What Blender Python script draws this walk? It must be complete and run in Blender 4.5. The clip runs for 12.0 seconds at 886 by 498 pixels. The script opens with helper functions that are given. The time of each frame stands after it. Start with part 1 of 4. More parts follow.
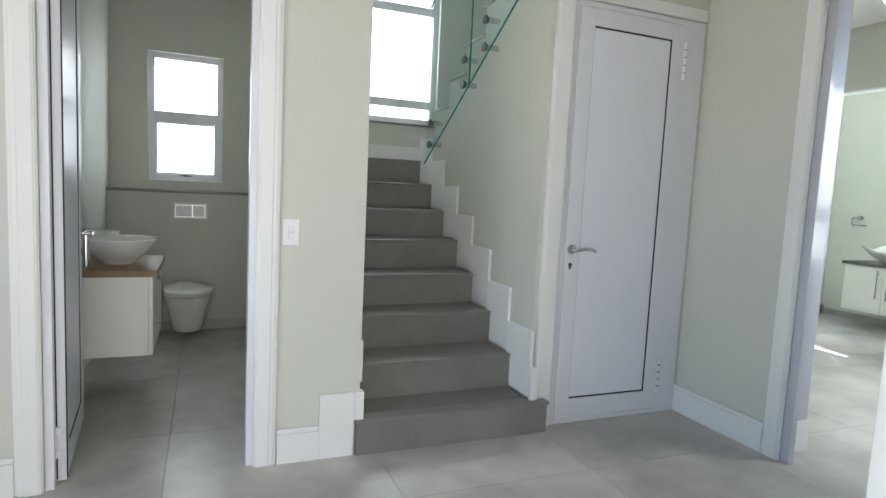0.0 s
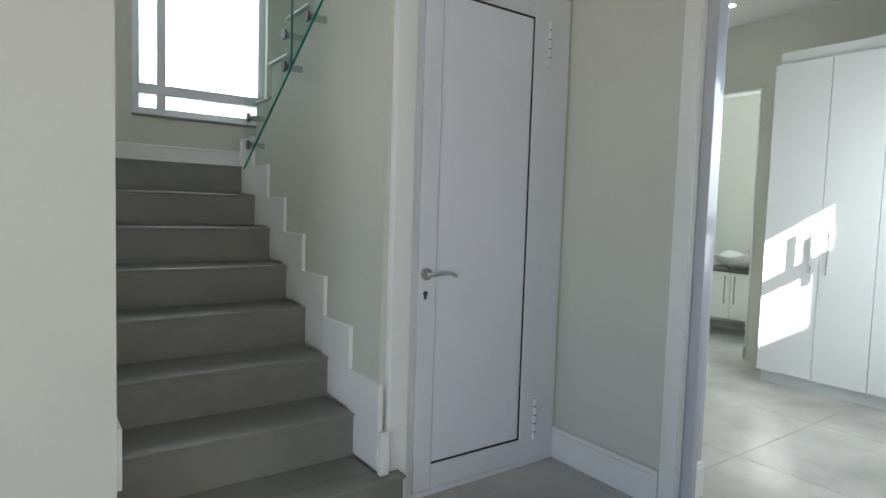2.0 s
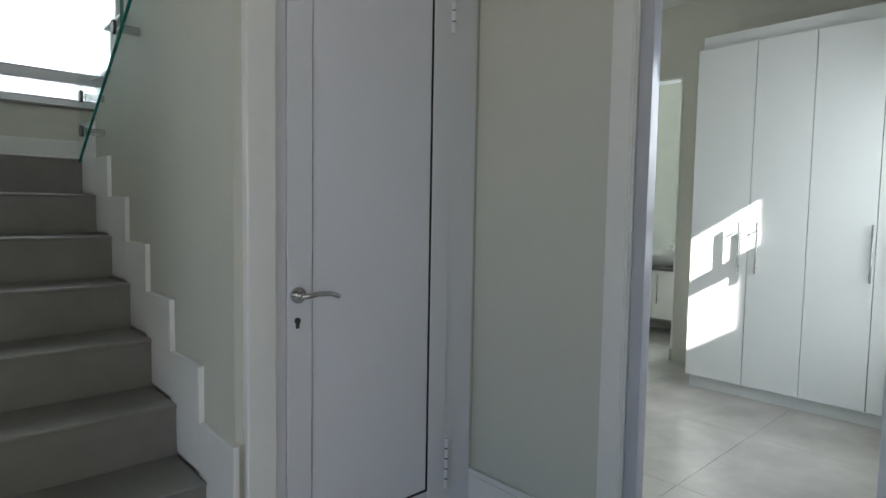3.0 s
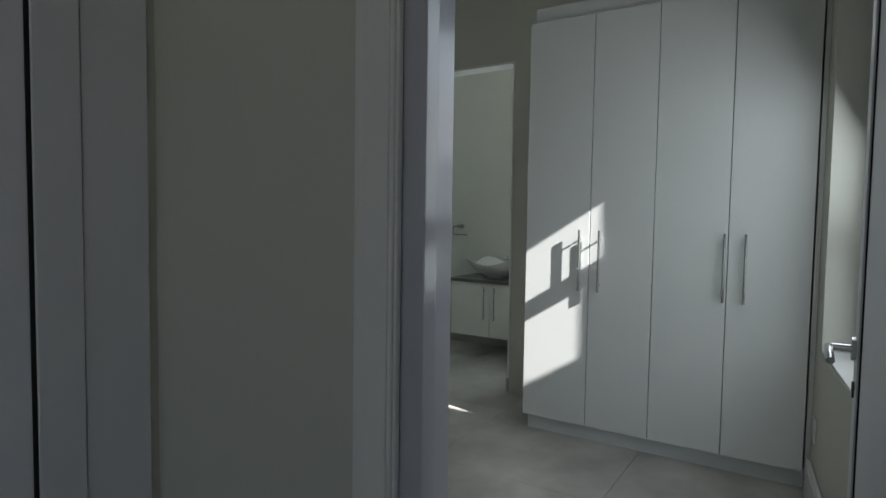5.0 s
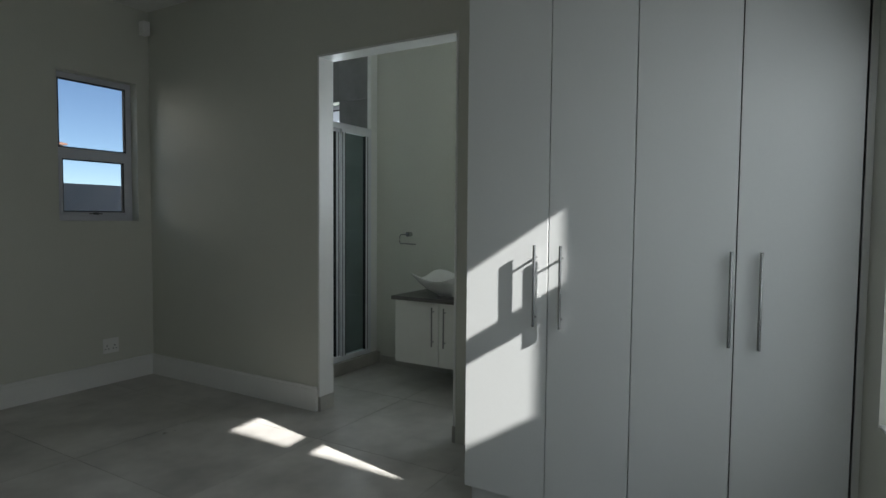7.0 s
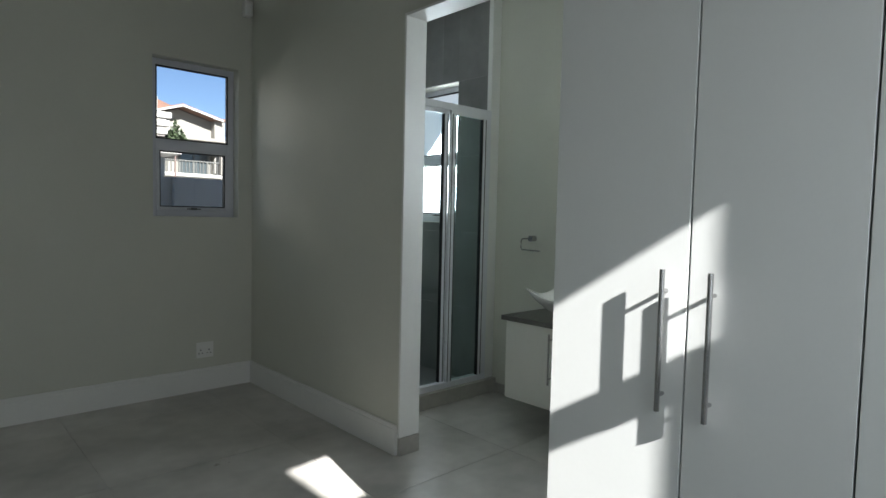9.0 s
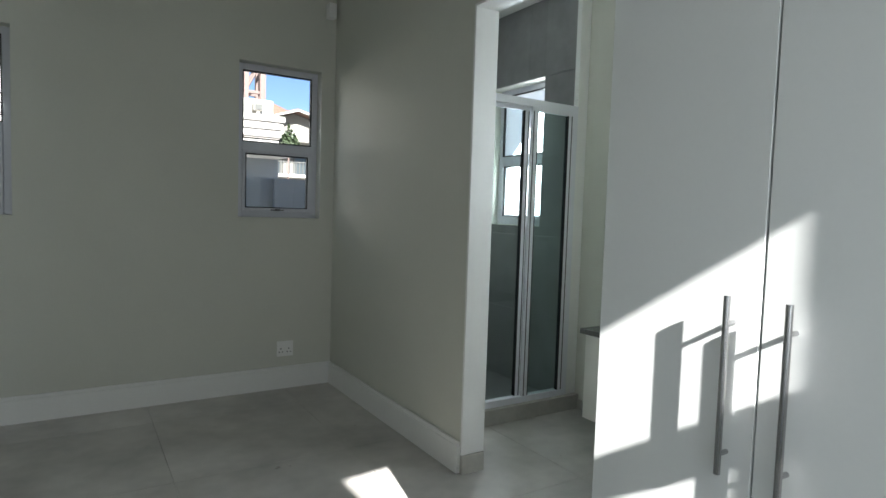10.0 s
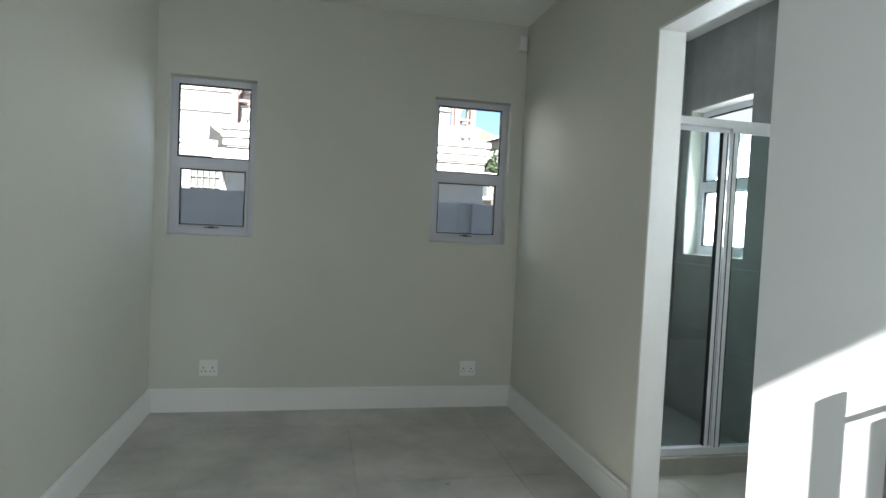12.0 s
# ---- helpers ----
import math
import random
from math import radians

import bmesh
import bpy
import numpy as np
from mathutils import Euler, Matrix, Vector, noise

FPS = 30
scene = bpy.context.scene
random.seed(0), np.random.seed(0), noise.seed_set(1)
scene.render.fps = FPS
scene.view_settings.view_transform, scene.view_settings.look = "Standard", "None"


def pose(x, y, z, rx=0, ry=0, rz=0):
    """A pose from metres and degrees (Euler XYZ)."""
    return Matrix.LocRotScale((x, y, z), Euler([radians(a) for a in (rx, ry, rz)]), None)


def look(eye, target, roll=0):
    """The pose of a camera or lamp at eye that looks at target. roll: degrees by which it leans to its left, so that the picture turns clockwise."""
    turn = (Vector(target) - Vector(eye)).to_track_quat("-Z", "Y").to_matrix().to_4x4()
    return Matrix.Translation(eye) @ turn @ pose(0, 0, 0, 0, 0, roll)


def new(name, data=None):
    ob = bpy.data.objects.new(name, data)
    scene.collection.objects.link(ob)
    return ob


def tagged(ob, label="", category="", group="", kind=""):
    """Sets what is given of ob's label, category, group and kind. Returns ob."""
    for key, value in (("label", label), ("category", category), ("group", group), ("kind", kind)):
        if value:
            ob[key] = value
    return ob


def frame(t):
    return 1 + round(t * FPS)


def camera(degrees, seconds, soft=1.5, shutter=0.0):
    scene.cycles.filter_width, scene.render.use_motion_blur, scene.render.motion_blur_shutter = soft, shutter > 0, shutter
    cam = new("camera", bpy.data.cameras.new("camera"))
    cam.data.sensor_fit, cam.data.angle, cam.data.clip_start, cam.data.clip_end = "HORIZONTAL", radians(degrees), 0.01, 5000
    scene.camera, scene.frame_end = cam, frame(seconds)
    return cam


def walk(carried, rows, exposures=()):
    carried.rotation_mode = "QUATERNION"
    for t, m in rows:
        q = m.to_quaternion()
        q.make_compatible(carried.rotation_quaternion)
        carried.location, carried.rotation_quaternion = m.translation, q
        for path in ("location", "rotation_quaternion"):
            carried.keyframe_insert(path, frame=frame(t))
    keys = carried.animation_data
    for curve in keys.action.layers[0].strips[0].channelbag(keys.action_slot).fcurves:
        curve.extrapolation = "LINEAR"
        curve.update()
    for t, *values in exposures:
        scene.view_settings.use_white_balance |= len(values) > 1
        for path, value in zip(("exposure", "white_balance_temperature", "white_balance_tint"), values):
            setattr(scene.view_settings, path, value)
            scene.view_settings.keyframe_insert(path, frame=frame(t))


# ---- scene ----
cam = camera(74.3, 12.0)
PATH = [
    (0, (0.911, 0.274, 1.251), (1.666, 2.116, 1.055), 2.8),
    (0.5, (0.965, 0.383, 1.253), (1.796, 2.194, 1.075), 2.5),
    (1, (1.031, 0.522, 1.24), (1.988, 2.271, 1.082), 2.3),
    (1.5, (1.189, 0.696, 1.259), (2.253, 2.384, 1.114), 2.0),
    (2, (1.37, 0.888, 1.243), (2.532, 2.51, 1.111), 1.8),
    (2.5, (1.554, 1.084, 1.246), (2.832, 2.617, 1.125), 1.6),
    (3, (1.807, 1.237, 1.256), (3.168, 2.696, 1.122), 1.0),
    (3.5, (2.032, 1.351, 1.25), (3.479, 2.726, 1.14), 1.2),
    (5.5, (3.023, 1.703, 1.287), (4.743, 2.718, 1.18), 0.9),
    (6, (3.234, 1.769, 1.302), (4.971, 2.756, 1.207), 1.0),
    (6.5, (3.44, 1.807, 1.314), (5.176, 2.793, 1.214), 0.7),
    (8.5, (4.396, 2.019, 1.325), (5.886, 3.349, 1.216), 1.0),
    (9, (4.629, 2.1, 1.328), (5.985, 3.565, 1.214), 1.3),
    (9.5, (4.8, 2.153, 1.33), (6.017, 3.735, 1.214), 1.5),
    (10, (4.92, 2.126, 1.35), (5.985, 3.814, 1.228), 1.8),
    (10.5, (4.987, 2.098, 1.36), (5.84, 3.903, 1.233), 2.1),
    (11, (5.006, 2.06, 1.351), (5.696, 3.933, 1.232), 2.3),
    (11.5, (5.025, 2.031, 1.377), (5.569, 3.952, 1.263), 2.6),
    (12, (5.063, 2.028, 1.4), (5.485, 3.982, 1.323), 2.7),
]
EXPOSE = [(0.0, 3.72), (1.5, 3.36), (2.5, 3.32), (3.0, 2.85), (3.7, 2.1), (5.3, 1.35), (6.0, 1.15), (6.7, 1.15), (8.5, 1.42), (9.5, 1.93), (10.5, 2.25), (11.0, 2.42), (12.0, 2.55)]
walk(cam, [(t, look(eye, target, roll)) for t, eye, target, roll in PATH], EXPOSE)

# ---- world and large lights ----
SUN_WAY = Vector((0.19, 1.0, -0.63)).normalized()
world = bpy.data.worlds.new("sky")
scene.world = world
world.use_nodes = True
wn = world.node_tree
sky = wn.nodes.new("ShaderNodeTexSky")
sky.sky_type = "NISHITA"
sky.sun_disc = False
sky.sun_elevation = radians(31.8)
sky.sun_rotation = radians(190.8)
sky.dust_density, sky.ozone_density, sky.air_density = 0.0, 2.2, 0.6
wn.nodes["Background"].inputs["Strength"].default_value = 0.05
wn.links.new(sky.outputs["Color"], wn.nodes["Background"].inputs["Color"])

sun = new("sun", bpy.data.lights.new("sun", "SUN"))
sun.data.energy = 7.0
sun.data.angle = radians(0.5)
sun.data.color = (1.0, 0.985, 0.965)
sun.matrix_world = Matrix.Translation((0, -6, 9)) @ SUN_WAY.to_track_quat("-Z", "Y").to_matrix().to_4x4()


def sky_light(name, eye, target, w, h, watts, color=(0.84, 0.93, 1.0)):
    """An area lamp for sky light in a window, or in an opening added unseen."""
    ob = new(name, bpy.data.lights.new(name, "AREA"))
    ob.data.shape, ob.data.size, ob.data.size_y = "RECTANGLE", w, h
    ob.data.energy, ob.data.color = watts, color
    ob.matrix_world = look(eye, target)
    return ob


# Two fill lamps in unseen openings, added to brighten the hall.
sky_light("hall_south_fill", (1.0, -1.36, 1.15), (1.0, 2, 1.1), 2.6, 2.0, 4.0, (0.985, 0.965, 0.965))
sky_light("hall_west_fill", (-0.94, 0.6, 1.15), (2, 1.2, 1.1), 2.2, 2.0, 0.55, (0.985, 0.965, 0.965))
# Fill lamp in an added, unseen window, for the light round the vanity.
sky_light("bathroom_fill", (8.08, 3.2, 1.85), (6.8, 3.6, 1.7), 0.5, 0.9, 4.4)
sky_light("stair_window_sky", (2.49, 5.76, 2.75), (2.45, 3, 2.2), 0.85, 1.5, 2.2)
sky_light("wc_window_sky", (0.76, 5.75, 1.75), (0.76, 3, 1.4), 0.45, 0.9, 0.4)
sky_light("south_window_sky", (5.0, 1.32, 1.45), (4.9, 3.1, 0.5), 1.4, 1.3, 5.3, (0.872, 0.94, 0.99))
sky_light("shower_window_sky", (8.10, 5.85, 1.85), (6.5, 5.4, 1.4), 0.45, 0.95, 5.6)
sky_light("north_window_sky", (6.2, 6.60, 1.8), (6.0, 4.6, 0.2), 0.5, 1.0, 0.16)
sky_light("north_window_sky", (4.31, 6.60, 1.8), (4.5, 4.6, 0.2), 0.5, 1.0, 0.32)


# ---- materials ----
def material(name, color, rough=0.5, metal=0.0, grain=0.0, scale=40.0, patch=0.0, patch_scale=1.5, bump=0.0, bump_scale=120.0,
             spec=0.5, island=0.0, rough_var=0.0, coat=0.0):
    m = bpy.data.materials.new(name)
    m.use_nodes = True
    nt = m.node_tree
    b = nt.nodes["Principled BSDF"]
    b.inputs["Roughness"].default_value = rough
    b.inputs["Metallic"].default_value = metal
    b.inputs["Specular IOR Level"].default_value = spec
    b.inputs["Coat Weight"].default_value = coat
    geo = nt.nodes.new("ShaderNodeNewGeometry")
    out = None
    rgb = nt.nodes.new("ShaderNodeRGB")
    rgb.outputs[0].default_value = (*color, 1)
    out = rgb.outputs[0]

    def noise_tex(sc, detail):
        n = nt.nodes.new("ShaderNodeTexNoise")
        n.inputs["Scale"].default_value = sc
        n.inputs["Detail"].default_value = detail
        n.inputs["Roughness"].default_value = 0.6
        nt.links.new(geo.outputs["Position"], n.inputs["Vector"])
        return n

    def vary(source, value, amount):
        mp = nt.nodes.new("ShaderNodeMapRange")
        mp.inputs["From Min"].default_value, mp.inputs["From Max"].default_value = 0.25, 0.75
        mp.inputs["To Min"].default_value, mp.inputs["To Max"].default_value = 1 - amount, 1 + amount
        nt.links.new(value, mp.inputs["Value"])
        v = nt.nodes.new("ShaderNodeVectorMath")
        v.operation = "SCALE"
        nt.links.new(source, v.inputs[0])
        nt.links.new(mp.outputs[0], v.inputs["Scale"])
        return v.outputs[0]

    if grain:
        out = vary(out, noise_tex(scale, 6).outputs["Fac"], grain)
    if patch:
        out = vary(out, noise_tex(patch_scale, 3).outputs["Fac"], patch)
    if island:
        info = nt.nodes.new("ShaderNodeObjectInfo")
        out = vary(out, info.outputs["Random"], island)
    nt.links.new(out, b.inputs["Base Color"])
    if rough_var:
        mp = nt.nodes.new("ShaderNodeMapRange")
        mp.inputs["To Min"].default_value, mp.inputs["To Max"].default_value = rough - rough_var, rough + rough_var
        nt.links.new(noise_tex(patch_scale * 2.3, 5).outputs["Fac"], mp.inputs["Value"])
        nt.links.new(mp.outputs[0], b.inputs["Roughness"])
    if bump:
        bp = nt.nodes.new("ShaderNodeBump")
        bp.inputs["Strength"].default_value = bump
        bp.inputs["Distance"].default_value = 0.004
        nt.links.new(noise_tex(bump_scale, 4).outputs["Fac"], bp.inputs["Height"])
        nt.links.new(bp.outputs[0], b.inputs["Normal"])
    return m


def glass(name, tint, rough=0.0, mix=0.12):
    """Thin pane: mostly clear, glossy by Fresnel."""
    m = bpy.data.materials.new(name)
    m.use_nodes = True
    nt = m.node_tree
    nt.nodes.remove(nt.nodes["Principled BSDF"])
    clear = nt.nodes.new("ShaderNodeBsdfTransparent")
    clear.inputs["Color"].default_value = (*tint, 1)
    gloss = nt.nodes.new("ShaderNodeBsdfGlossy")
    gloss.inputs["Roughness"].default_value = rough
    edge = nt.nodes.new("ShaderNodeLayerWeight")
    edge.inputs["Blend"].default_value = 0.5
    power = nt.nodes.new("ShaderNodeMath")
    power.operation, power.inputs[1].default_value = "POWER", 4.0
    nt.links.new(edge.outputs["Facing"], power.inputs[0])
    gain = nt.nodes.new("ShaderNodeMath")
    gain.operation, gain.inputs[1].default_value, gain.inputs[2].default_value = "MULTIPLY_ADD", 0.7, 0.035
    nt.links.new(power.outputs[0], gain.inputs[0])
    mx = nt.nodes.new("ShaderNodeMixShader")
    nt.links.new(gain.outputs[0], mx.inputs[0])
    nt.links.new(clear.outputs[0], mx.inputs[1])
    nt.links.new(gloss.outputs[0], mx.inputs[2])
    nt.links.new(mx.outputs[0], nt.nodes["Material Output"].inputs["Surface"])
    return m


def frosted(name):
    """Obscure glass that lets light through and scatters it."""
    m = bpy.data.materials.new(name)
    m.use_nodes = True
    nt = m.node_tree
    nt.nodes.remove(nt.nodes["Principled BSDF"])
    tr = nt.nodes.new("ShaderNodeBsdfTranslucent")
    tr.inputs["Color"].default_value = (0.95, 0.97, 0.97, 1)
    cl = nt.nodes.new("ShaderNodeBsdfTransparent")
    cl.inputs["Color"].default_value = (0.95, 0.97, 0.97, 1)
    mx = nt.nodes.new("ShaderNodeMixShader")
    mx.inputs[0].default_value = 0.2
    nt.links.new(tr.outputs[0], mx.inputs[1])
    nt.links.new(cl.outputs[0], mx.inputs[2])
    nt.links.new(mx.outputs[0], nt.nodes["Material Output"].inputs["Surface"])
    return m


WALL = material("wall_paint", (0.60, 0.605, 0.54), 0.62, grain=0.015, scale=60, patch=0.03, patch_scale=1.2, bump=0.05, bump_scale=220)
CEIL = material("ceiling_paint", (0.80, 0.80, 0.77), 0.6, grain=0.02, patch=0.02, bump=0.05)
TRIM = material("white_trim_paint", (0.80, 0.80, 0.78), 0.35, grain=0.015, patch=0.03, bump=0.03, bump_scale=90)
ALU = material("white_powder_coat", (0.74, 0.75, 0.79), 0.32, grain=0.01, patch=0.02, bump=0.02, bump_scale=400)
ALU_GREY = material("pale_grey_powder_coat", (0.60, 0.61, 0.66), 0.38, grain=0.015, patch=0.02)
# Satin frame coat, its grey also darkened to hold the jamb's shade.
ALU_SATIN_DIMMED = material("dimmed_satin_frame_coat", (0.52, 0.53, 0.58), 0.17, grain=0.01, patch=0.02)
PANEL = material("door_panel_white", (0.78, 0.79, 0.85), 0.36, grain=0.01, patch=0.025, bump=0.02, bump_scale=300)
# Black rubber of the seals, also used to paint shade into gaps.
RUBBER_AND_GAP_SHADE = material("black_gasket_and_gap_shade", (0.007, 0.007, 0.0075), 0.6, grain=0.1)
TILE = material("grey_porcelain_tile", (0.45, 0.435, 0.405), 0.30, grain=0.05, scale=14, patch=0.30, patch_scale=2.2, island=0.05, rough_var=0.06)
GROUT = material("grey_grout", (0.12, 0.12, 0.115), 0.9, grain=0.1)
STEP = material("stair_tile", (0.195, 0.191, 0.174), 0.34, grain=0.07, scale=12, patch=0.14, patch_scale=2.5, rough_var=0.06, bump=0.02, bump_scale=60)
SHOWER = material("dark_shower_tile", (0.23, 0.232, 0.228), 0.4, grain=0.1, scale=9, patch=0.22, patch_scale=2.0, island=0.05, rough_var=0.1)
CURB = material("shower_curb_tile", (0.42, 0.405, 0.37), 0.4, grain=0.06, patch=0.15, patch_scale=4)
CLOSET = material("closet_melamine", (0.71, 0.73, 0.72), 0.30, grain=0.01, scale=90, patch=0.015, bump=0.025, bump_scale=35, rough_var=0.04)
CLOSET_SIDE = material("closet_carcass", (0.66, 0.67, 0.64), 0.45, grain=0.015, patch=0.03)
STEEL = material("brushed_steel", (0.60, 0.60, 0.60), 0.24, 1.0, grain=0.05, scale=200)
BAR_STEEL = material("satin_bar_steel", (0.42, 0.42, 0.425), 0.24, 1.0, grain=0.05, scale=200)
DARK_STEEL = material("dark_steel", (0.11, 0.11, 0.11), 0.35, 1.0, grain=0.05)
CHROME = material("chrome", (0.80, 0.80, 0.81), 0.08, 1.0, grain=0.01)
CERAMIC = material("white_ceramic", (0.82, 0.82, 0.80), 0.10, grain=0.005, patch=0.01, coat=0.3)
VANITY = material("vanity_white", (0.78, 0.775, 0.73), 0.35, grain=0.012, patch=0.02)
WOOD = material("oak_top", (0.25, 0.155, 0.088), 0.42, grain=0.22, scale=22, patch=0.18, patch_scale=6, bump=0.06, bump_scale=60)
STONE = material("dark_stone_top", (0.10, 0.095, 0.09), 0.25, grain=0.25, scale=90, patch=0.1, patch_scale=8)
PLASTIC = material("white_plastic", (0.80, 0.80, 0.78), 0.35, grain=0.01)
HOLE = material("socket_hole", (0.02, 0.02, 0.02), 0.7, grain=0.1)
GLASS_EDGE = material("green_glass_edge", (0.014, 0.19, 0.155), 0.12, grain=0.75, scale=22)
CLEAR = glass("clear_glass", (0.97, 0.985, 0.98))
BALUSTRADE = glass("balustrade_glass", (0.92, 0.98, 0.97))
SHOWER_GLASS = glass("shower_glass", (0.90, 0.95, 0.94))
SHOWER_GLASS_GREEN = glass("green_shower_glass", (0.83, 0.925, 0.905))
FROST = frosted("obscure_glass")
RENDER_WHITE = material("white_exterior_render", (0.36, 0.348, 0.33), 0.8, grain=0.04, scale=25, patch=0.06, patch_scale=0.5, bump=0.2)
# Grey of the boundary wall, also the painted shade behind the neighbour's porch.
RENDER_GREY = material("grey_render_and_porch_shade", (0.26, 0.272, 0.285), 0.85, grain=0.05, scale=20, patch=0.08, patch_scale=0.7, bump=0.2)
# Dark joint lines, also the painted shade under moulded bands.
RENDER_LINE = material("dark_joint_and_band_shade", (0.22, 0.20, 0.19), 0.8, grain=0.1)
RENDER_BEIGE = material("beige_exterior_render", (0.20, 0.187, 0.168), 0.85, grain=0.05, scale=20, patch=0.08, patch_scale=0.6, bump=0.2)
TERRACOTTA = material("terracotta_roof", (0.15, 0.08, 0.058), 0.8, grain=0.2, scale=9, patch=0.15)
BRICK_RED = material("red_brown_steel", (0.13, 0.09, 0.08), 0.7, grain=0.15, scale=6)
CURTAIN = material("window_curtain", (0.09, 0.09, 0.085), 0.9, grain=0.2, scale=8)
DARK_GLASS = material("dark_window_glass", (0.05, 0.06, 0.065), 0.08, grain=0.1, scale=3)
EARTH = material("paved_yard", (0.30, 0.29, 0.27), 0.9, grain=0.12, scale=5, patch=0.15, patch_scale=0.4, bump=0.3, bump_scale=20)
LEAF = material("hedge_leaf", (0.025, 0.04, 0.015), 0.6, grain=0.3, scale=8)
LAMP = bpy.data.materials.new("downlight_glow")
LAMP.use_nodes = True
LAMP.node_tree.nodes["Principled BSDF"].inputs["Emission Color"].default_value = (1, 0.95, 0.88, 1)
LAMP.node_tree.nodes["Principled BSDF"].inputs["Emission Strength"].default_value = 6.0


# ---- helpers for meshes ----
def box(bm, x0, x1, y0, y1, z0, z1, bevel=0.0):
    """A box in bm, with its edges rounded off by bevel."""
    x0, x1, y0, y1, z0, z1 = min(x0, x1), max(x0, x1), min(y0, y1), max(y0, y1), min(z0, z1), max(z0, z1)
    vs = [bm.verts.new((x, y, z)) for x in (x0, x1) for y in (y0, y1) for z in (z0, z1)]
    fs = [bm.faces.new([vs[i] for i in f]) for f in ((0, 1, 3, 2), (4, 6, 7, 5), (0, 4, 5, 1), (2, 3, 7, 6), (0, 2, 6, 4), (1, 5, 7, 3))]
    if bevel:
        edges = {e for f in fs for e in f.edges}
        bmesh.ops.bevel(bm, geom=list(edges), offset=bevel, segments=2, profile=0.5, affect="EDGES")
    return bm


def cyl(bm, p, q, r, n=16, r2=None):
    """A round bar from p to q."""
    p, q = Vector(p), Vector(q)
    turn = (q - p).to_track_quat("Z", "Y").to_matrix().to_4x4()
    bmesh.ops.create_cone(bm, cap_ends=True, segments=n, radius1=r, radius2=r if r2 is None else r2, depth=(q - p).length,
                          matrix=Matrix.Translation((p + q) / 2) @ turn)
    return bm


def tube(bm, points, r, n=10):
    """A bent round bar through points."""
    rings = []
    pts = [Vector(p) for p in points]
    for i, p in enumerate(pts):
        d = (pts[min(i + 1, len(pts) - 1)] - pts[max(i - 1, 0)]).normalized()
        m = d.to_track_quat("Z", "Y").to_matrix()
        rings.append([bm.verts.new(p + m @ Vector((r * math.cos(a), r * math.sin(a), 0))) for a in [2 * math.pi * k / n for k in range(n)]])
    for a, b in zip(rings, rings[1:]):
        for k in range(n):
            bm.faces.new((a[k], a[(k + 1) % n], b[(k + 1) % n], b[k]))
    bm.faces.new(rings[0][::-1])
    bm.faces.new(rings[-1])
    return bm


def lathe(bm, rings, n=32, squash=1.0):
    """A turned shape about z from (radius, height) pairs; squash narrows it along y."""
    loops = []
    for r, z in rings:
        loops.append([bm.verts.new((r * math.cos(a), r * squash * math.sin(a), z)) for a in [2 * math.pi * k / n for k in range(n)]])
    for a, b in zip(loops, loops[1:]):
        for k in range(n):
            bm.faces.new((a[k], a[(k + 1) % n], b[(k + 1) % n], b[k]))
    bm.faces.new(loops[0][::-1])
    bm.faces.new(loops[-1])
    return bm


def finish(name, bm, mat, smooth=False):
    bmesh.ops.recalc_face_normals(bm, faces=bm.faces)
    me = bpy.data.meshes.new(name)
    bm.to_mesh(me)
    bm.free()
    me.materials.append(mat)
    if smooth:
        for p in me.polygons:
            p.use_smooth = True
        me.set_sharp_from_angle(angle=radians(40))
    return new(name, me)


def part(name, bm, mat, parent, label="", smooth=False):
    ob = finish(name, bm, mat, smooth)
    ob.parent = parent
    return tagged(ob, label)


def B():
    return bmesh.new()


def slab(name, x0, x1, y0, y1, z0, z1, mat, parent, bevel=0.0, label=""):
    return part(name, box(B(), x0, x1, y0, y1, z0, z1, bevel), mat, parent, label)


def thing(name, m, label, category, group="", kind=""):
    ob = new(name)
    ob.empty_display_size = 0.1
    ob.matrix_world = m
    return tagged(ob, label, category, group, kind)


def structure(name, bm, mat, label, category):
    return tagged(finish(name, bm, mat), label, category, "", "structure")


def wall(name, run, a0, a1, b0, b1, z0, z1, holes, mat, label):
    """A wall along x or y from a0 to a1, b0 to b1 thick, with openings (from, to, bottom, top)."""
    bm = B()

    def piece(p, q, zb, zt):
        if q - p > 1e-4 and zt - zb > 1e-4:
            box(bm, *((p, q, b0, b1) if run == "x" else (b0, b1, p, q)), zb, zt)

    at = a0
    for p, q, zb, zt in sorted(holes):
        piece(at, p, z0, z1)
        piece(p, q, z0, zb)
        piece(p, q, zt, z1)
        at = q
    piece(at, a1, z0, z1)
    bmesh.ops.remove_doubles(bm, verts=bm.verts, dist=1e-5)
    return structure(name, bm, mat, label, "wall")


# ---- setting: the house shell ----
ZC = 2.98
WALL_LABEL = "smooth plastered wall painted pale grey-green"
# hall and stairwell
wall("wall_hall_north", "x", -0.9, 1.59, 2.875, 3.10, -0.02, ZC, [(0.335, 1.12, -0.02, 2.27)], WALL, WALL_LABEL + ", beside the stairs")
wall("wall_hall_door", "x", 2.62, 3.57, 2.93, 3.06, -0.02, ZC, [(2.66, 3.44, -0.02, 2.27)], WALL, WALL_LABEL + ", round the store door")
wall("wall_hall_east", "y", -1.4, 2.985, 3.57, 3.83, -0.02, ZC, [(1.48, 2.285, -0.02, 2.32)], WALL, WALL_LABEL + ", with the bedroom doorway")
# The west and south openings are added, unseen, for the fill lamps.
wall("wall_hall_west", "y", -1.4, 2.875, -1.05, -0.9, -0.02, ZC, [(-0.6, 1.8, 0.0, 2.2)], WALL, WALL_LABEL + ", with an unseen opening added for light")
